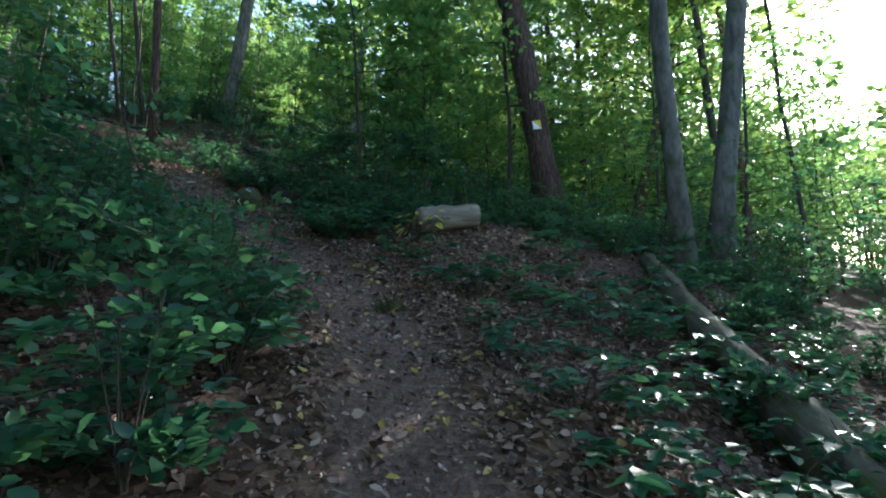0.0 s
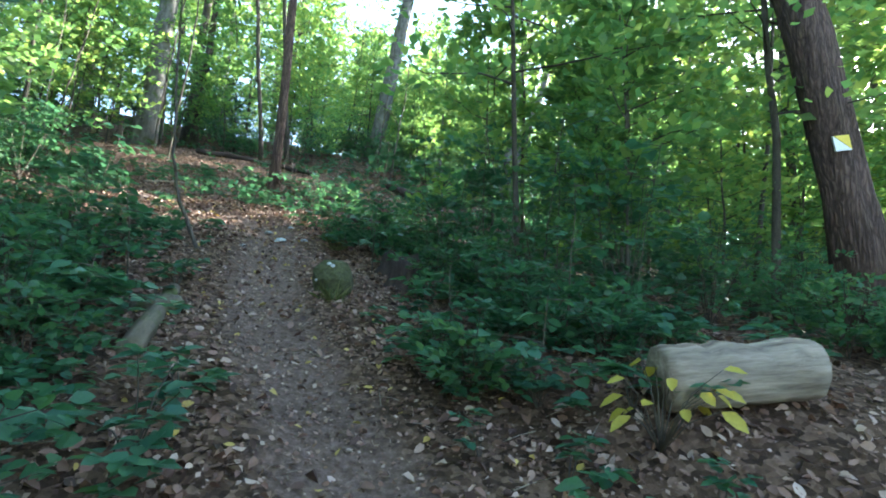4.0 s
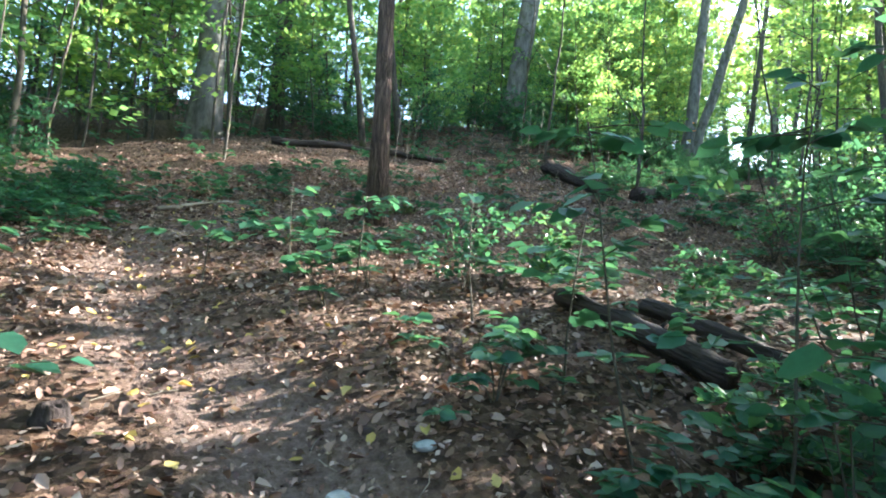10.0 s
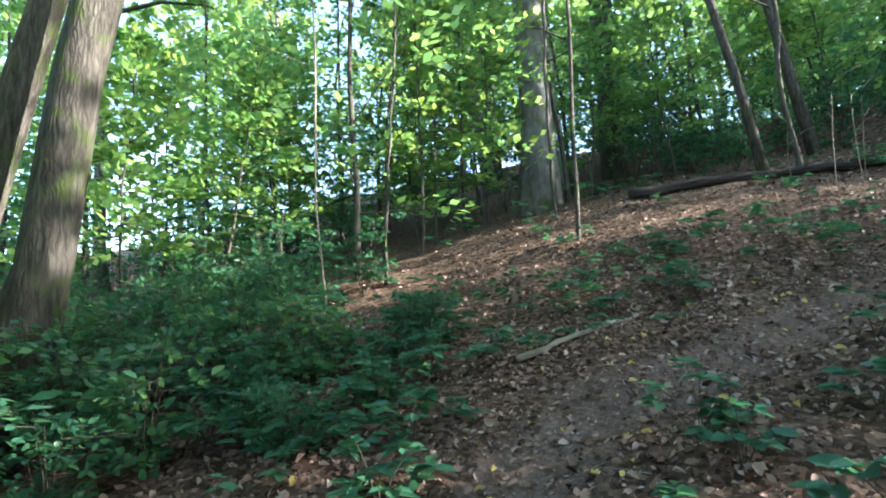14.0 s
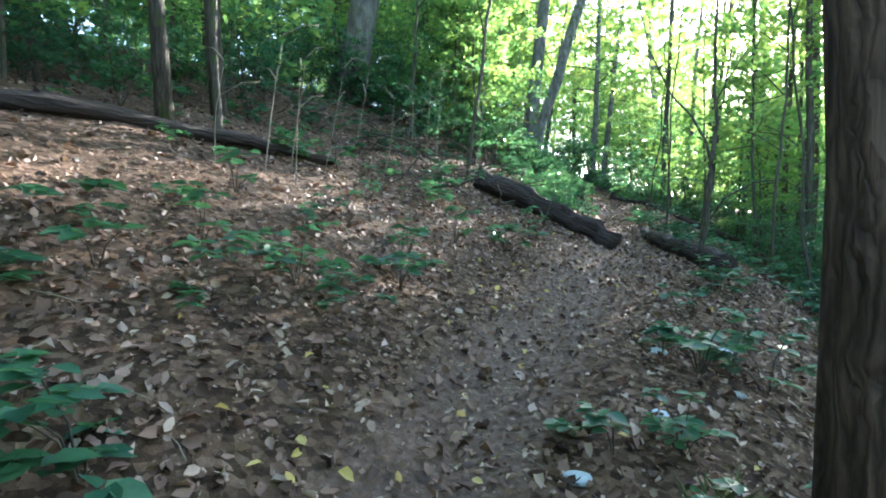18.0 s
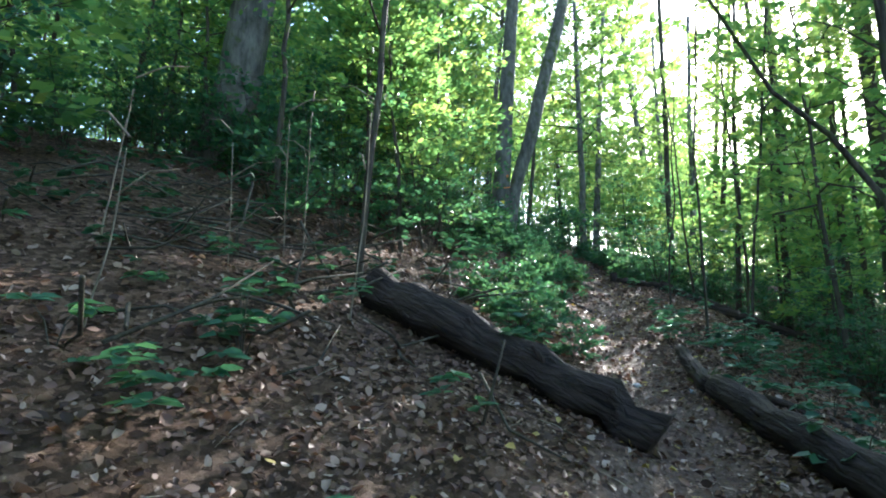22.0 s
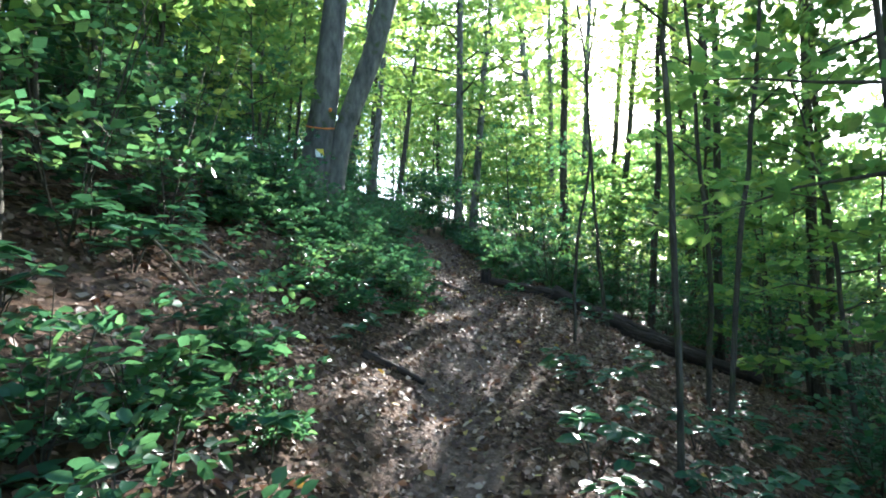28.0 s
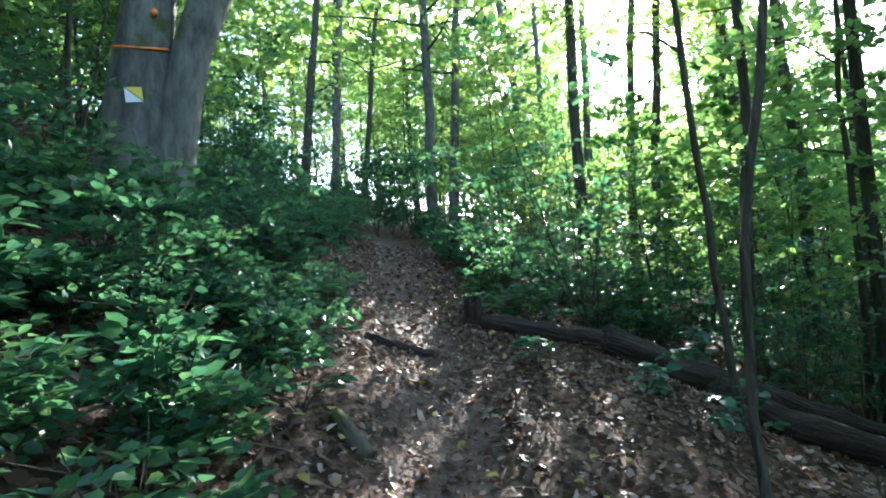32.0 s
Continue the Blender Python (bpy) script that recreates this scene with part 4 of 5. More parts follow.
stem([(-4.95, 8.7, 3.5), (-5.05, 8.6, 3.85), (-5.16, 8.5, 4.15), (-5.22, 8.45, 4.45), (-5.26, 8.42, 4.9), (-5.3, 8.38, 5.4), (-5.36, 8.3, 6.6), (-5.3, 8.2, 7.8)], 0.026, 0.01, M_DARK,
     "sapling", "bent dark sapling beside the trodden trail", "sapling", [(0.008, [(-5.3, 8.38, 5.5), (-5.6, 8.5, 5.8), (-5.9, 8.5, 5.9)])], 31)
stem([(-12.6, 12.3, gz(-12.6, 12.3)), (-12.7, 12.2, 7.5), (-12.65, 12.2, 9.0), (-12.7, 12.2, 10.5), (-12.8, 12.2, 13.0)], 0.014, 0.008, M_STICK, "sapling", "slim pale sapling lit by the sun", "sapling", seed=32)
stem([(-5.9, 20.14, 7.3), (-5.87, 20.11, 7.75), (-5.83, 20.08, 8.27), (-5.81, 20.05, 8.8), (-5.83, 20.02, 9.5), (-5.8, 20.0, 11), (-5.85, 19.95, 12.5)],
     0.04, 0.011, M_DARK, "sapling", "dark forked sapling leaning over the trail's edge", "sapling",
     [(0.02, [(-5.83, 20.08, 8.25), (-5.89, 20.1, 8.55), (-6.06, 20.17, 8.9), (-6.28, 20.25, 9.17), (-6.55, 20.3, 9.75), (-6.7, 20.4, 10.6)]),
      (0.014, [(-5.88, 20.1, 7.5), (-5.65, 20.1, 7.85), (-5.3, 20.05, 8.05), (-4.95, 20.0, 8.1), (-4.7, 20.0, 7.95)]),
      (0.01, [(-5.82, 20.06, 9.0), (-5.6, 20.1, 9.4), (-5.3, 20.2, 9.8)])], 33)
for k, (x, y, lx, ly, h, r) in enumerate(((-11.05, 19.1, 0.1, 0, 1.9, 0.018), (-10.75, 19.15, 0.02, 0, 1.6, 0.016), (-10.6, 20.0, 0.15, 0, 1.7, 0.014), (-10.45, 21.7, 0.14, 0, 1.8, 0.018),
                                          (-9.95, 20.75, 0.1, 0.1, 1.5, 0.016), (-11.4, 18.7, 0.05, 0, 1.3, 0.014), (-8.65, 21.9, 0.1, 0, 2.4, 0.018), (-9.35, 22.7, 0.02, 0, 1.9, 0.016), (-9.2, 22.8, 0.05, 0, 2.1, 0.016), (-9.6, 21.95, 0.0, 0, 1.5, 0.014),
                                          (-10.9, 19.6, 0.1, 0, 1.7, 0.016))):
    z = gz(x, y)
    rr = np.random.default_rng(60 + k)
    br = [(r * 0.5, [(x + lx * b, y + ly * b, z + b), (x + lx * b + 0.18 * math.cos(b * 9), y + 0.12, z + b + 0.16), (x + lx * b + 0.34 * math.cos(b * 9), y + 0.2, z + b + 0.2)]) for b in (0.5 * h, 0.75 * h)]
    h *= 0.7
    r *= 0.5
    stem([(x, y, z), (x + lx * h / 2 + rr.uniform(-0.04, 0.04), y + ly * h / 2, z + h / 2), (x + lx * h, y + ly * h, z + h)], r, r * 0.5, M_STICK, "dead_sapling",
         "thin pale dead sapling standing in leaf litter", "sapling", br, 60 + k, "dead saplings")
for k, (x, y, lx, ly, h, r) in enumerate(((-8.65, 22.6, 0.09, 0, 7, 0.04), (-12.7, 15.8, 0.1, -0.05, 8, 0.05), (-3.9, 25.4, 0.06, 0, 8, 0.024), (-2.6, 26.4, 0.15, 0, 8, 0.028), (-2.1, 27.1, 0.0, 0, 7, 0.028),
                                          (-13.9, 16.4, 0.06, 0, 9, 0.05), (-15.9, 15.8, 0.07, 0, 8, 0.045), (-18.3, 14.1, 0.05, 0, 8, 0.05),
                                          (-16.6, 15.1, 0.0, 0, 8, 0.05), (-15.4, 14.7, 0.03, 0, 8, 0.045), (-11.7, 19.4, 0, 0, 8, 0.05), (-9.7, 23.6, 0.05, 0, 7, 0.04), (-14.4, 13.6, 0.2, 0, 7, 0.04),
                                          (-3.1, 28.0, 0.1, 0, 6, 0.02), (-1.9, 29.3, -0.05, 0, 7, 0.03), (-2.9, 23.2, 0.05, 0, 7, 0.035), (-3.4, 21.6, -0.08, 0, 7, 0.03), (-6.9, 33.6, 0.2, 0, 5, 0.025))):
    z = gz(x, y)
    rr = np.random.default_rng(90 + k)
    r *= 0.7 if x < -12 else 1
    pts = [(x + lx * b + rr.uniform(-0.06, 0.06), y + ly * b + rr.uniform(-0.06, 0.06), z + b) for b in np.linspace(0, h, 7)]
    br = []
    for b in (0.35 * h, 0.5 * h, 0.62 * h):
        a = rr.uniform(0, 6.28)
        br.append((r * 0.4, [(x + lx * b, y + ly * b, z + b), (x + lx * b + 0.4 * math.cos(a), y + ly * b + 0.4 * math.sin(a), z + b + 0.35), (x + lx * b + 0.9 * math.cos(a), y + ly * b + 0.9 * math.sin(a), z + b + 0.6)]))
    stem(pts, r, r * 0.35, M_DARK, "sapling", "slender dark sapling stem among the trees", "sapling", br, 90 + k, "saplings")


def broadleaf(x, y, h, seed, leaf=0.11, spread=0.45):
    """A sapling with a few layered twigs of large, rounded leaves."""
    rng = np.random.default_rng(seed)
    t = thing("broadleaf_sapling", "young sapling with large rounded green leaves", "sapling", (x, y, gz(x, y)), "broadleaf saplings")
    path = trunk_path(rng, h, (rng.uniform(-0.15, 0.15), rng.uniform(-0.15, 0.15)), 0.12, 7)
    part("stem", mesh_np("stem", *tube(path, np.linspace(0.009, 0.003, 7), 6, rng, 0.05), M_TWIG, True), t)
    for k in range(int(5 + 3.5 * h)):
        u = rng.uniform(0.3, 1.0)
        at = np.array([np.interp(u * h, path[:, 2], path[:, i]) for i in range(3)])
        az = k * 2.4 + rng.uniform(-0.4, 0.4)
        ln = spread * (1.15 - 0.6 * u) * rng.uniform(0.7, 1.2)
        way = np.array([math.cos(az), math.sin(az), rng.uniform(0.0, 0.35)])
        v = np.linspace(0, 1, 5)[:, None]
        pts = at + way * v * ln - np.array([0, 0, 0.16]) * v ** 2 * ln
        part("twig", mesh_np("twig", *tube(pts, np.linspace(0.004, 0.0015, 5), 4, closed=False), M_TWIG, True), t)
        n = int(rng.integers(4, 7))
        q = rng.uniform(0.3, 1.0, n)
        q[0] = 1.0
        base = np.stack([np.interp(q, np.linspace(0, 1, 5), pts[:, i]) for i in range(3)], 1)
        side = np.where(np.arange(n) % 2 == 0, 1.0, -1.0) * rng.uniform(0.4, 1.1, n)
        side[0] = 0
        w = np.stack([np.cos(az + side), np.sin(az + side), rng.uniform(-0.45, 0.1, n)], 1)
        up = np.array([0, 0, 1.0]) + rng.standard_normal((n, 3)) * 0.3
        tagged(part("leaf_spray", mesh_np("leaf_spray", *leaves(base, w, up, leaf * rng.uniform(0.75, 1.25, n), 0.85, 0.1), M_HERB), t), kind="stuff")


for k, (x, y, h) in enumerate(((-4.55, 11.35, 1.35), (-4.05, 11.2, 1.7), (-3.65, 10.5, 1.4), (-5.75, 12.35, 1.0), (-3.2, 11.5, 1.8), (-3.75, 12.0, 1.9), (-4.95, 11.75, 0.9), (-3.3, 9.75, 0.9),
                               (-1.5, 8.7, 1.5), (-0.9, 8.0, 1.3), (-2.0, 9.9, 1.8), (-1.1, 9.4, 1.9), (-0.4, 8.9, 1.7), (-1.7, 7.7, 0.7), (-1.0, 7.1, 0.6), (-2.9, 10.6, 1.7), (-2.2, 11.0, 2.0),
                               (-4.2, 6.9, 0.6), (-4.6, 7.5, 0.8), (-3.6, 6.2, 0.6), (-5.3, 7.6, 0.9), (-2.9, 5.2, 0.7), (-6.1, 8.1, 1.1), (-7.7, 9.6, 1.2), (-8.2, 9.9, 0.8), (-6.6, 9.9, 0.5),
                               (1.7, 5.2, 0.5), (2.3, 5.9, 0.7), (1.2, 4.6, 0.4), (1.9, 4.2, 0.45), (-7.9, 11.9, 0.6), (-7.3, 12.2, 0.8), (-6.7, 12.3, 0.7))):
    broadleaf(x, y, h, 900 + k)


# ---- logs and stumps ----
def log(a, b, r0, r1, mat, name, label, category="log", seed=0, sink=0.25, stubs=0, bend=0.04, rough=0.08):
    """A lying log from a to b (x, y), bedded into the ground."""
    rng = np.random.default_rng(seed)
    n = 14
    u = np.linspace(0, 1, n)
    x, y = a[0] + (b[0] - a[0]) * u, a[1] + (b[1] - a[1]) * u
    r = np.linspace(r0, r1, n) * (1 + 0.5 * rough * rng.standard_normal(n))
    g = ground_z(x, y)
    line = np.polyfit(u, g, 1)
    z = 0.5 * (line[0] * u + line[1]) + 0.5 * g + r * (1 - sink)
    base = np.array([x.mean(), y.mean(), z.mean() - r.mean()])
    p = np.stack([x, y, z], 1) - base
    p[1:-1] += rng.standard_normal((n - 2, 3)) * r0 * bend
    way = Vector(p[-1] - p[0]).normalized()
    turn = way.to_track_quat("Z", "Y").to_matrix()
    q = p @ np.array(turn)
    t = thing(name, label, category, tuple(base))
    part("trunk", mesh_np("trunk", *tube(q, r, 18, rng, rough), mat, True), t).matrix_local = turn.to_4x4()
    for k in range(stubs):
        i = int(rng.integers(2, n - 3))
        d = unit(rng.standard_normal(3) + np.array([0, 0, 0.3]))
        c = p[i] + d * np.linspace(r[i] * 0.5, r[i] * rng.uniform(1.2, 2.0), 4)[:, None]
        part("branch_stub", mesh_np("branch_stub", *tube(c, np.linspace(0.2 * r[i], 0.1 * r[i], 4), 7, rng, 0.12), mat, True), t)
    return t


cut_log = log((-0.36, 6.85), (0.4, 7.1), 0.17, 0.16, M_CUT, "cut_log", "short weathered log, pale and split, on the bank", seed=41, sink=-0.1, bend=0.01, rough=0.05)
log((2.9, 7.7), (1.9, 2.3), 0.12, 0.18, M_MOSSY, "fallen_trunk", "mossy fallen trunk sloping down beside the trail", seed=42, sink=0.1, stubs=2)
log((-4.2, 7.6), (-3.35, 6.4), 0.06, 0.075, M_MOSSY, "fallen_trunk", "mossy grey log half buried at the trail's edge", seed=43, sink=0.5)
log((-8.5, 22.35), (-6.62, 21.15), 0.17, 0.155, M_ROT, "fallen_trunk", "dark rotting log lying across to the trail", seed=44, sink=0.1, stubs=3, bend=0.2, rough=0.14)
log((-5.05, 23.9), (-5.62, 22.3), 0.06, 0.09, M_ROT, "fallen_trunk", "dark rotting log along the trail's lower edge", seed=45, sink=0.2, stubs=3, bend=0.12)
log((-5.62, 22.2), (-5.85, 19.7), 0.11, 0.15, M_ROT, "fallen_trunk", "dark mossy log end beside the trail", seed=46, sink=0.1, stubs=2, bend=0.1)
log((-5.3, 22.1), (-3.6, 21.0), 0.035, 0.02, M_ROT, "branch", "thin dark fallen branch below the trail", "branch", 47, 0.0)
log((-5.35, 13.05), (-4.2, 12.25), 0.07, 0.09, M_ROT, "fallen_trunk", "dark split log lying among shrubs", seed=48, sink=0.0, stubs=3, bend=0.15)
log((-4.75, 13.0), (-3.3, 12.5), 0.06, 0.05, M_ROT, "fallen_trunk", "dark broken log lying among shrubs", seed=49, sink=-0.4, stubs=3, bend=0.15)
log((-2.2, 30.3), (0.3, 29.9), 0.13, 0.1, M_ROT, "fallen_trunk", "dark brown log on the slope below the trail", seed=50, sink=0.1, stubs=2, bend=0.1)
log((-1.7, 29.7), (0.6, 29.2), 0.12, 0.09, M_ROT, "fallen_trunk", "dark log on the slope below the trail", seed=51, sink=0.0, stubs=2, bend=0.1)
log((-3.0, 30.9), (-1.9, 30.2), 0.07, 0.09, M_ROT, "fallen_trunk", "dark root-like log at the trail's edge", seed=52, sink=0.1, stubs=3, bend=0.2)
log((-4.1, 30.45), (-3.6, 30.4), 0.03, 0.034, M_ROT, "log_piece", "short dark log piece at the trail's edge", seed=53, sink=0.2)
log((-4.45, 29.05), (-4.35, 28.8), 0.035, 0.04, M_MOSSY, "log_piece", "short mossy log beside the trail", seed=54, sink=0.3)
log((-5.6, 26.75), (-5.15, 26.6), 0.035, 0.025, M_ROT, "stick", "short dark stick lying on the trail", "stick", 55, 0.2)
log((-10.66, 14.62), (-10.8, 13.35), 0.018, 0.03, M_STICK, "stick", "bare pale dead branch on leaf litter", "stick", 56, 0.0, stubs=2, bend=0.5)
log((-9.4, 11.05), (-8.3, 10.35), 0.07, 0.06, M_ROT, "fallen_trunk", "grey log in the sunlit leaf litter", seed=58, sink=0.2)
log((-0.95, 5.5), (-0.6, 5.3), 0.014, 0.01, M_ROT, "stick", "short dark forked stick on the trail", "stick", 59, 0.0)
log((-13.3, 17.5), (-10.6, 20.6), 0.09, 0.07, M_ROT, "fallen_trunk", "long dark log behind dead saplings", seed=62, sink=0.03, stubs=5, bend=0.22)
for k, (x, y) in enumerate(((-7.2, 27.0), (-7.0, 27.4), (-6.9, 27.1))):
    log((x, y), (x + 0.5, y - 0.6 + 0.3 * k), 0.012, 0.006, M_STICK, "stick", "pale dry stick leaning in the litter", "stick", 63 + k, -6.0)


def lump_mesh(rng, size, mat, shape=(1, 1, 0.7)):
    bm = bmesh.new()
    bmesh.ops.create_icosphere(bm, subdivisions=2, radius=size)
    for v in bm.verts:
        v.co *= 1 + 0.22 * noise.noise(v.co * (1.4 / size) + Vector((rng.uniform(0, 9), 0, 0)) * 0) + rng.uniform(-0.05, 0.05)
        v.co = Vector((v.co.x * shape[0], v.co.y * shape[1], v.co.z * shape[2]))
    me = bpy.data.meshes.new("lump")
    bm.to_mesh(me)
    bm.free()
    me.materials.append(mat)
    return me


def stump(x, y, r, h, mat, label, seed, hollow=0.0, knobs=()):
    """An uneven stump; hollow: depth of the rotten middle."""
    rng = np.random.default_rng(seed)
    s, rows = 22, []
    ang = np.linspace(0, 2 * np.pi, s, endpoint=False)
    lump = 1 + 0.1 * np.sin(3 * ang + seed) + 0.07 * rng.standard_normal(s)
    top = h * (1 + 0.2 * np.sin(2 * ang + 1.3 * seed) + 0.07 * rng.standard_normal(s))
    for q, w in ((-0.2, 1.35), (0.0, 1.25), (0.25, 1.05), (0.6, 0.97), (0.9, 0.88), (1.0, 0.72)):
        rows.append(np.stack([r * w * lump * np.cos(ang), r * w * lump * np.sin(ang), top * q if q > 0 else np.full(s, q)], 1))
    for w, dz in ((0.5, 0.0), (0.25, -hollow), (0.01, -hollow)):
        rows.append(np.stack([r * w * lump * np.cos(ang), r * w * lump * np.sin(ang), top * (0.98 if not hollow else 0.9) + dz * h], 1))
    v = np.concatenate(rows)
    n = len(rows)
    i, j = np.meshgrid(np.arange(n - 1), np.arange(s), indexing="ij")
    k = (j + 1) % s
    f = np.stack([i * s + j, i * s + k, (i + 1) * s + k, (i + 1) * s + j], -1).reshape(-1, 4)
    t = thing("stump", label, "stump", (x, y, gz(x, y)))
    part("body", mesh_np("body", v, f, mat, True), t)
    for q in knobs:
        lump_part = part("fungus", lump_mesh(rng, q[3], M_FUNGUS, (1, 1, 0.75)), t, "whitish fungus patch")
        lump_part.location = q[:3]
    return t


mossy = thing("stump", "round mossy stump with white fungus beside the trail", "stump", (-3.2, 8.6, gz(-3.2, 8.6)))
rng = np.random.default_rng(71)
part("body", lump_mesh(rng, 0.215, M_MOSS, (1.05, 0.9, 1.0)), mossy).location = (0, 0, 0.1)
for q in ((-0.02, -0.1, 0.255, 0.026), (0.03, -0.12, 0.235, 0.022), (-0.16, -0.08, 0.2, 0.016), (-0.11, -0.17, 0.09, 0.013)):
    part("fungus", lump_mesh(rng, q[3], M_FUNGUS, (1.2, 0.5, 0.9)), mossy, "whitish fungus patch").location = q[:3]
stump(-2.72, 9.4, 0.19, 0.25, M_ROT, "rotten dark stump with a hollow top", 72, 0.5)
stump(-3.0, 9.95, 0.24, 0.22, M_ROT, "dark rotten stump under leaves", 73, 0.8)
stump(-3.0, 31.1, 0.08, 0.2, M_ROT, "small dark stub at the trail's edge", 74)
stump(-3.4, 20.9, 0.16, 0.4, M_ROT, "dark broken stump on the slope below the trail", 75, 0.3)
stump(-6.6, 10.25, 0.06, 0.06, M_ROT, "low dark stub in leaf litter", 76)


def stone(x, y, size, label, seed, shape=(1.2, 0.9, 0.55), mat=M_STONE, sink=0.3):
    rng = np.random.default_rng(seed)
    o = tagged(new("stone", lump_mesh(rng, size, mat, shape)), label, "stone", "stones")
    o.matrix_world = pose(x, y, gz(x, y) + size * shape[2] * (1 - 2 * sink) * 0.6, rng.uniform(-12, 12), rng.uniform(-12, 12), rng.uniform(0, 360))


M_BLUE_STONE = plain("pale_stone", (0.3, 0.36, 0.42), (0.5, 0.56, 0.62), 18)
for k, (x, y, s, m) in enumerate(((-5.0, 10.3, 0.075, M_BLUE_STONE), (-4.66, 10.37, 0.05, M_STONE), (-5.45, 10.66, 0.06, M_STONE), (-8.8, 15.75, 0.055, M_BLUE_STONE), (-7.85, 17.1, 0.06, M_BLUE_STONE),
                                  (-7.2, 17.4, 0.05, M_BLUE_STONE), (-7.6, 16.6, 0.045, M_STONE), (-8.2, 16.3, 0.04, M_BLUE_STONE), (-4.85, 9.3, 0.04, M_STONE), (-5.3, 11.0, 0.045, M_STONE),
                                  (-6.1, 22.7, 0.05, M_STONE), (-5.75, 22.4, 0.045, M_STONE), (-0.1, 1.6, 0.04, M_STONE))):
    stone(x, y, s, "pale bluish stone on the trail" if m is M_BLUE_STONE else "small grey stone on the trail", 80 + k, mat=m)
stone(-3.95, 7.15, 0.17, "large mossy grey rock beside the trail", 95, (1.3, 0.9, 0.5), M_MOSSY, 0.25)
stone(-3.25, 10.2, 0.12, "flat grey stone by the rotten stump", 96, (1.5, 0.9, 0.35))

# brush pile behind the rotting log
rng = np.random.default_rng(97)
brush = thing("brush_pile", "tangle of dark dead sticks and brushwood", "brush pile", (-9.6, 21.6, gz(-9.6, 21.6)))
for k in range(95):
    c = np.array([rng.normal(0.1, 1.2), rng.normal(0.5, 0.8), 0])
    c[2] = gz(-9.6 + c[0], 21.6 + c[1]) - gz(-9.6, 21.6) + rng.uniform(0.05, 0.4)
    d = unit(np.array([rng.normal(), rng.normal(), rng.normal() * 0.35])) * rng.uniform(0.2, 0.6)
    m = c + rng.standard_normal(3) * 0.04
    part("stick", mesh_np("stick", *tube([c - d, m, c + d], [0.012, 0.01, 0.005], 5, rng, 0.1), M_TWIG, True), brush)

# the plant with yellowing leaves by the cut log
rng = np.random.default_rng(98)
yp = thing("yellow_plant", "low plant with large yellowing leaves", "plant", (-0.38, 6.62, gz(-0.38, 6.62)))
for k in range(20):
    a = k * 2.4
    h = rng.uniform(0.15, 0.42)
    tip = np.array([math.cos(a) * 0.22 + 0.05, math.sin(a) * 0.22, h])
    part("stalk", mesh_np("stalk", *tube([(0, 0, 0), tip * np.array([0.5, 0.5, 0.7]), tip], [0.004, 0.003, 0.002], 5), M_TWIG), yp)
    part("leaf", mesh_np("leaf", *leaves(tip[None], np.array([[math.cos(a), math.sin(a), rng.uniform(-0.9, 0.1)]]), np.array([[rng.normal(0, 0.4), -0.5, 0.8]]), [rng.uniform(0.09, 0.14)], 0.55, 0.2), M_YELLOW), yp)


# ---- floor: leaves, twigs, grass ----
def strewn(seed, n, box, keep, size, lift, name, label, mat, tilt=0.45, simple=False):
    """Loose leaves lying about on the ground."""
    rng = np.random.default_rng(seed)
    x, y = rng.uniform(box[0], box[2], n * 6), rng.uniform(box[1], box[3], n * 6)
    ok = np.nonzero(rng.random(n * 6) < keep(np.abs(trail_offset(x, y)), x, y))[0][:n]
    x, y = x[ok], y[ok]
    e = 0.05
    z = ground_z(x, y)
    nor = unit(np.stack([-(ground_z(x + e, y) - z) / e, -(ground_z(x, y + e) - z) / e, np.ones(len(x))], 1))
    a = rng.uniform(0, 6.28, len(x))
    way = np.stack([np.cos(a), np.sin(a), np.zeros(len(x))], 1)
    way = unit(way - nor * (way * nor).sum(1)[:, None] + nor * rng.normal(0, tilt, len(x))[:, None] * 0.6)
    up = unit(nor + rng.standard_normal((len(x), 3)) * tilt)
    L = rng.uniform(*size, len(x))
    pos = np.stack([x, y, z], 1) + nor * (lift + np.abs(rng.normal(0, 0.012, len(x))))[:, None] - way * (L * 0.5)[:, None]
    v, f = leaves(pos, way, up, L, rng.uniform(0.4, 0.8, (len(x), 1)), rng.uniform(-0.3, 0.7, (len(x), 1)), simple)
    tagged(new(name, mesh_np(name, v, f, mat)), label, "leaves", kind="stuff")


def litter_keep(d, x, y):
    return np.where(d < 0.45, np.where(y > 11, 0.8, 0.5), 1.0) * np.exp(-np.maximum(d - 2.0, 0) / 2.2)


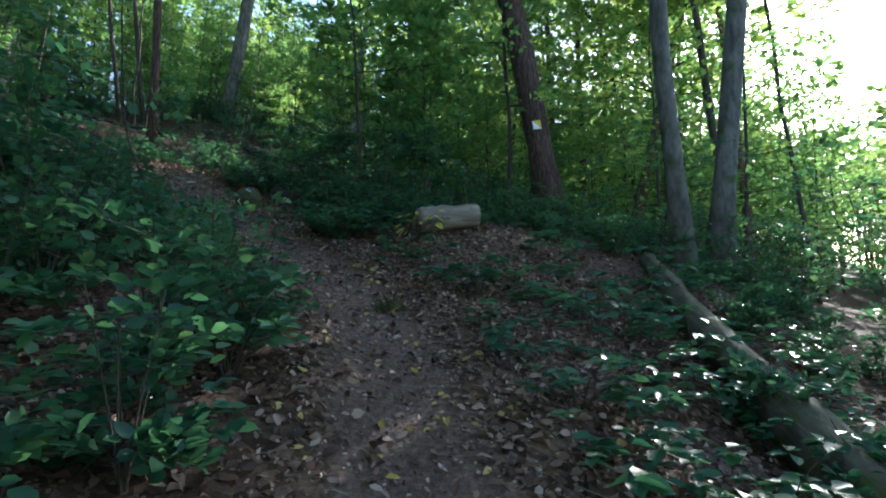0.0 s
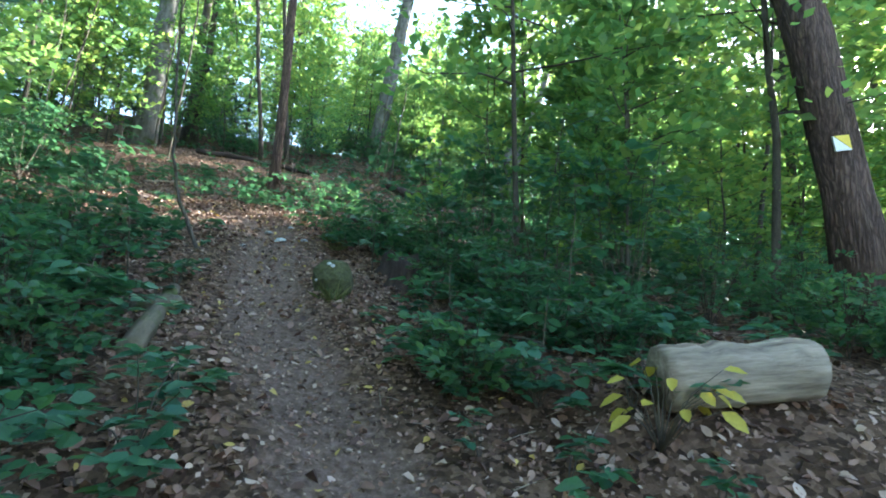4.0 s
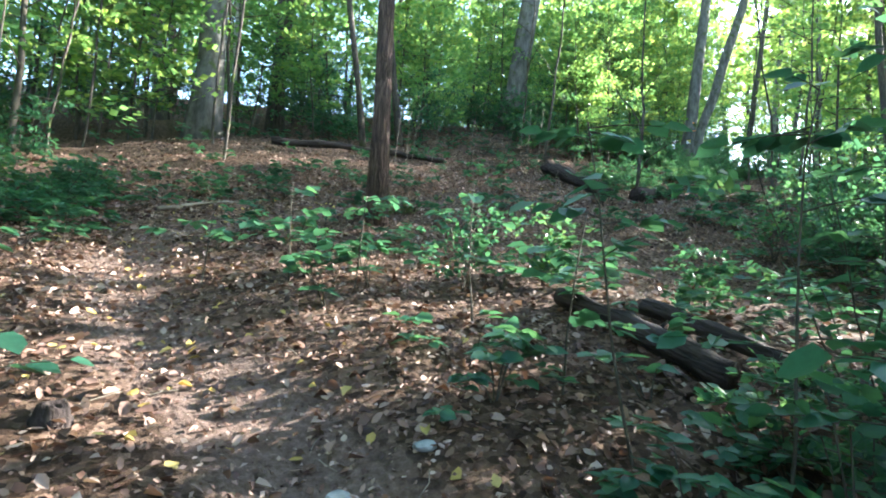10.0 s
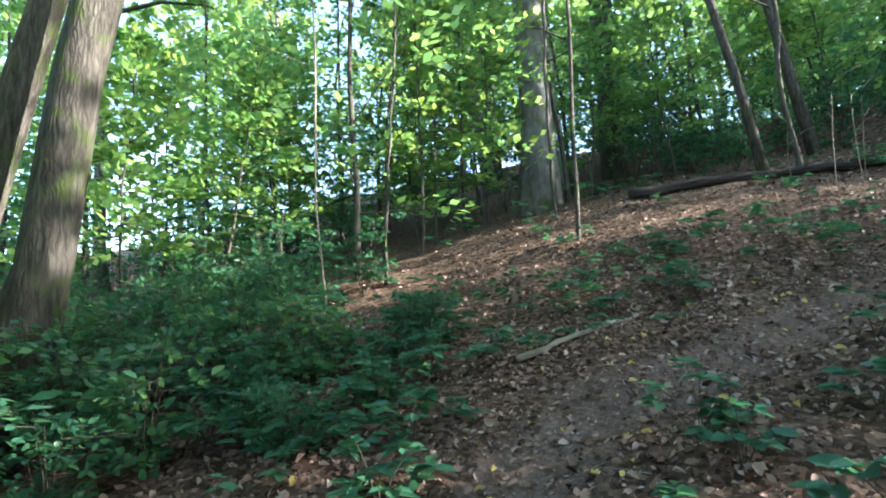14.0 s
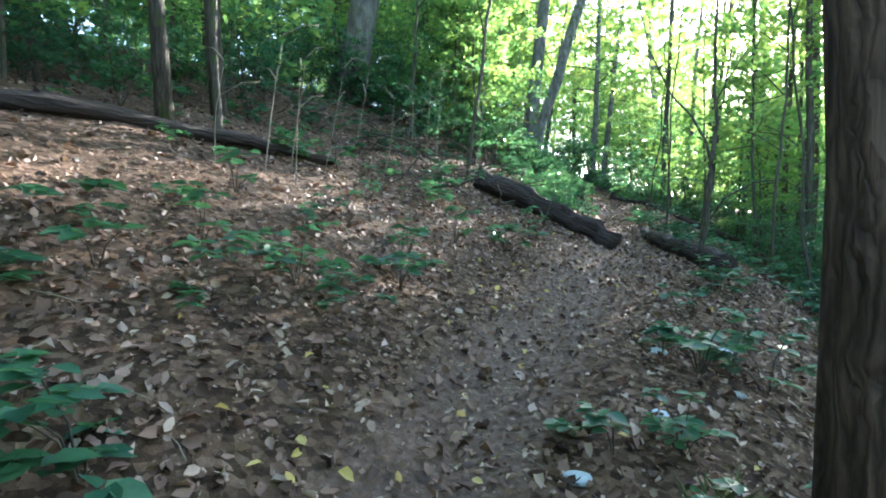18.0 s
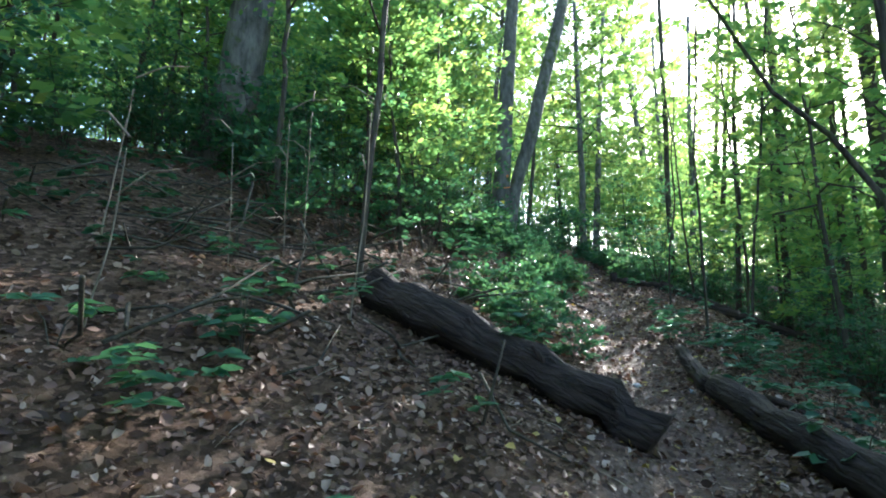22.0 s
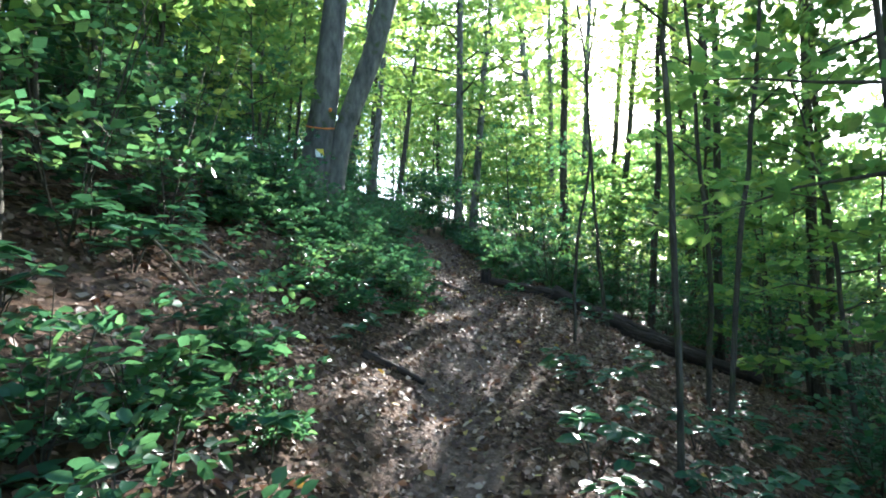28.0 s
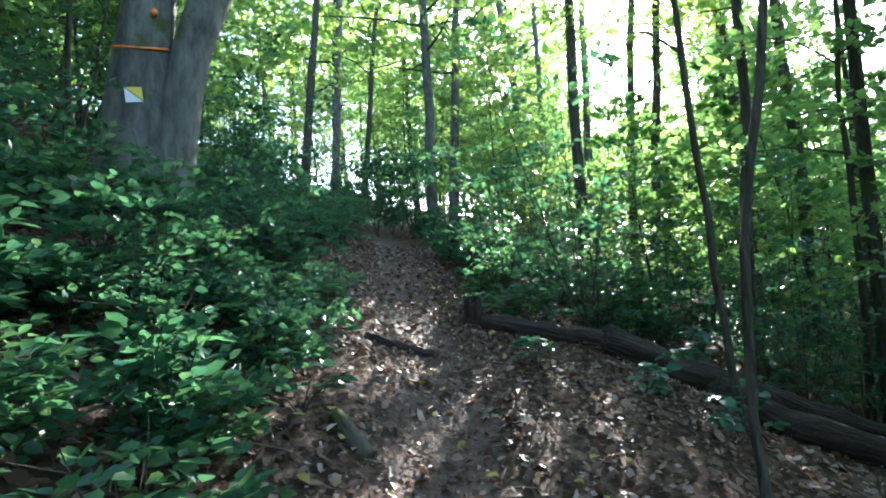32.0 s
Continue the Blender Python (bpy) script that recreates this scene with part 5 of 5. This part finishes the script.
strewn(20, 72000, (-15, -1.5, 4.5, 36), litter_keep, (0.035, 0.082), 0.008, "leaf_litter", "brown dry beech and oak leaves covering the floor", M_LITTER, 0.6)
strewn(29, 105000, (-14, -1.5, 4, 36), lambda d, x, y: np.exp(-(d / 2.3) ** 2), (0.014, 0.038), 0.005, "leaf_crumbs", "small crumbs of dry leaves over floor and trail", M_LITTER, 0.6, True)
strewn(21, 900, (-12, -1, 2.5, 34), lambda d, x, y: np.exp(-(d / 0.9) ** 2), (0.04, 0.075), 0.014, "yellow_leaves", "freshly fallen yellow leaves on the trail", M_FALLEN_YELLOW, 0.3)

rng = np.random.default_rng(22)
twigs = []
for x, y in pick(23, 700, (-13, -1, 3, 34), lambda x, y: 1, 0.0, 0.1, 3.5):
    a, ln = rng.uniform(0, 6.28), rng.uniform(0.08, 0.3)
    dx, dy = math.cos(a) * ln, math.sin(a) * ln
    z0, z1 = gz(x, y) + 0.012, gz(x + dx, y + dy) + 0.012
    twigs.append(tube([(x, y, z0), (x + dx * 0.5 + rng.normal(0, 0.01), y + dy * 0.5 + rng.normal(0, 0.01), (z0 + z1) / 2 + 0.008), (x + dx, y + dy, z1)], [0.003, 0.0025, 0.0015], 4, closed=False))
tagged(new("fallen_twigs", mesh_np("fallen_twigs", *merge(twigs), M_STICK)), "small dry twigs strewn over the floor", "twigs", kind="stuff")

M_GRASS = leaf_material("grass", [(0.05, 0.09, 0.03), (0.12, 0.14, 0.06), (0.2, 0.19, 0.1)], 1.2, 0.6, 0.3)
for k, (x, y) in enumerate(((-4.35, 10.6), (-4.15, 10.35), (-4.5, 10.9), (-8.55, 15.2), (-8.35, 15.5), (-3.0, 8.2), (-0.5, 4.5), (-5.5, 22.6))):
    rng = np.random.default_rng(110 + k)
    n = 46
    a = rng.uniform(0, 6.28, n)
    base = np.stack([rng.normal(0, 0.04, n), rng.normal(0, 0.04, n), np.zeros(n)], 1)
    way = np.stack([np.cos(a) * 0.7, np.sin(a) * 0.7, rng.uniform(0.3, 1.2, n)], 1)
    o = new("grass_tuft", mesh_np("grass_tuft", *leaves(base, way, np.stack([-np.cos(a), -np.sin(a), np.ones(n)], 1), rng.uniform(0.12, 0.26, n), 0.05, 0.3), M_GRASS))
    o.location = (x, y, gz(x, y))
    tagged(o, "thin grass tuft at the trail's edge", "grass", "grass tufts")
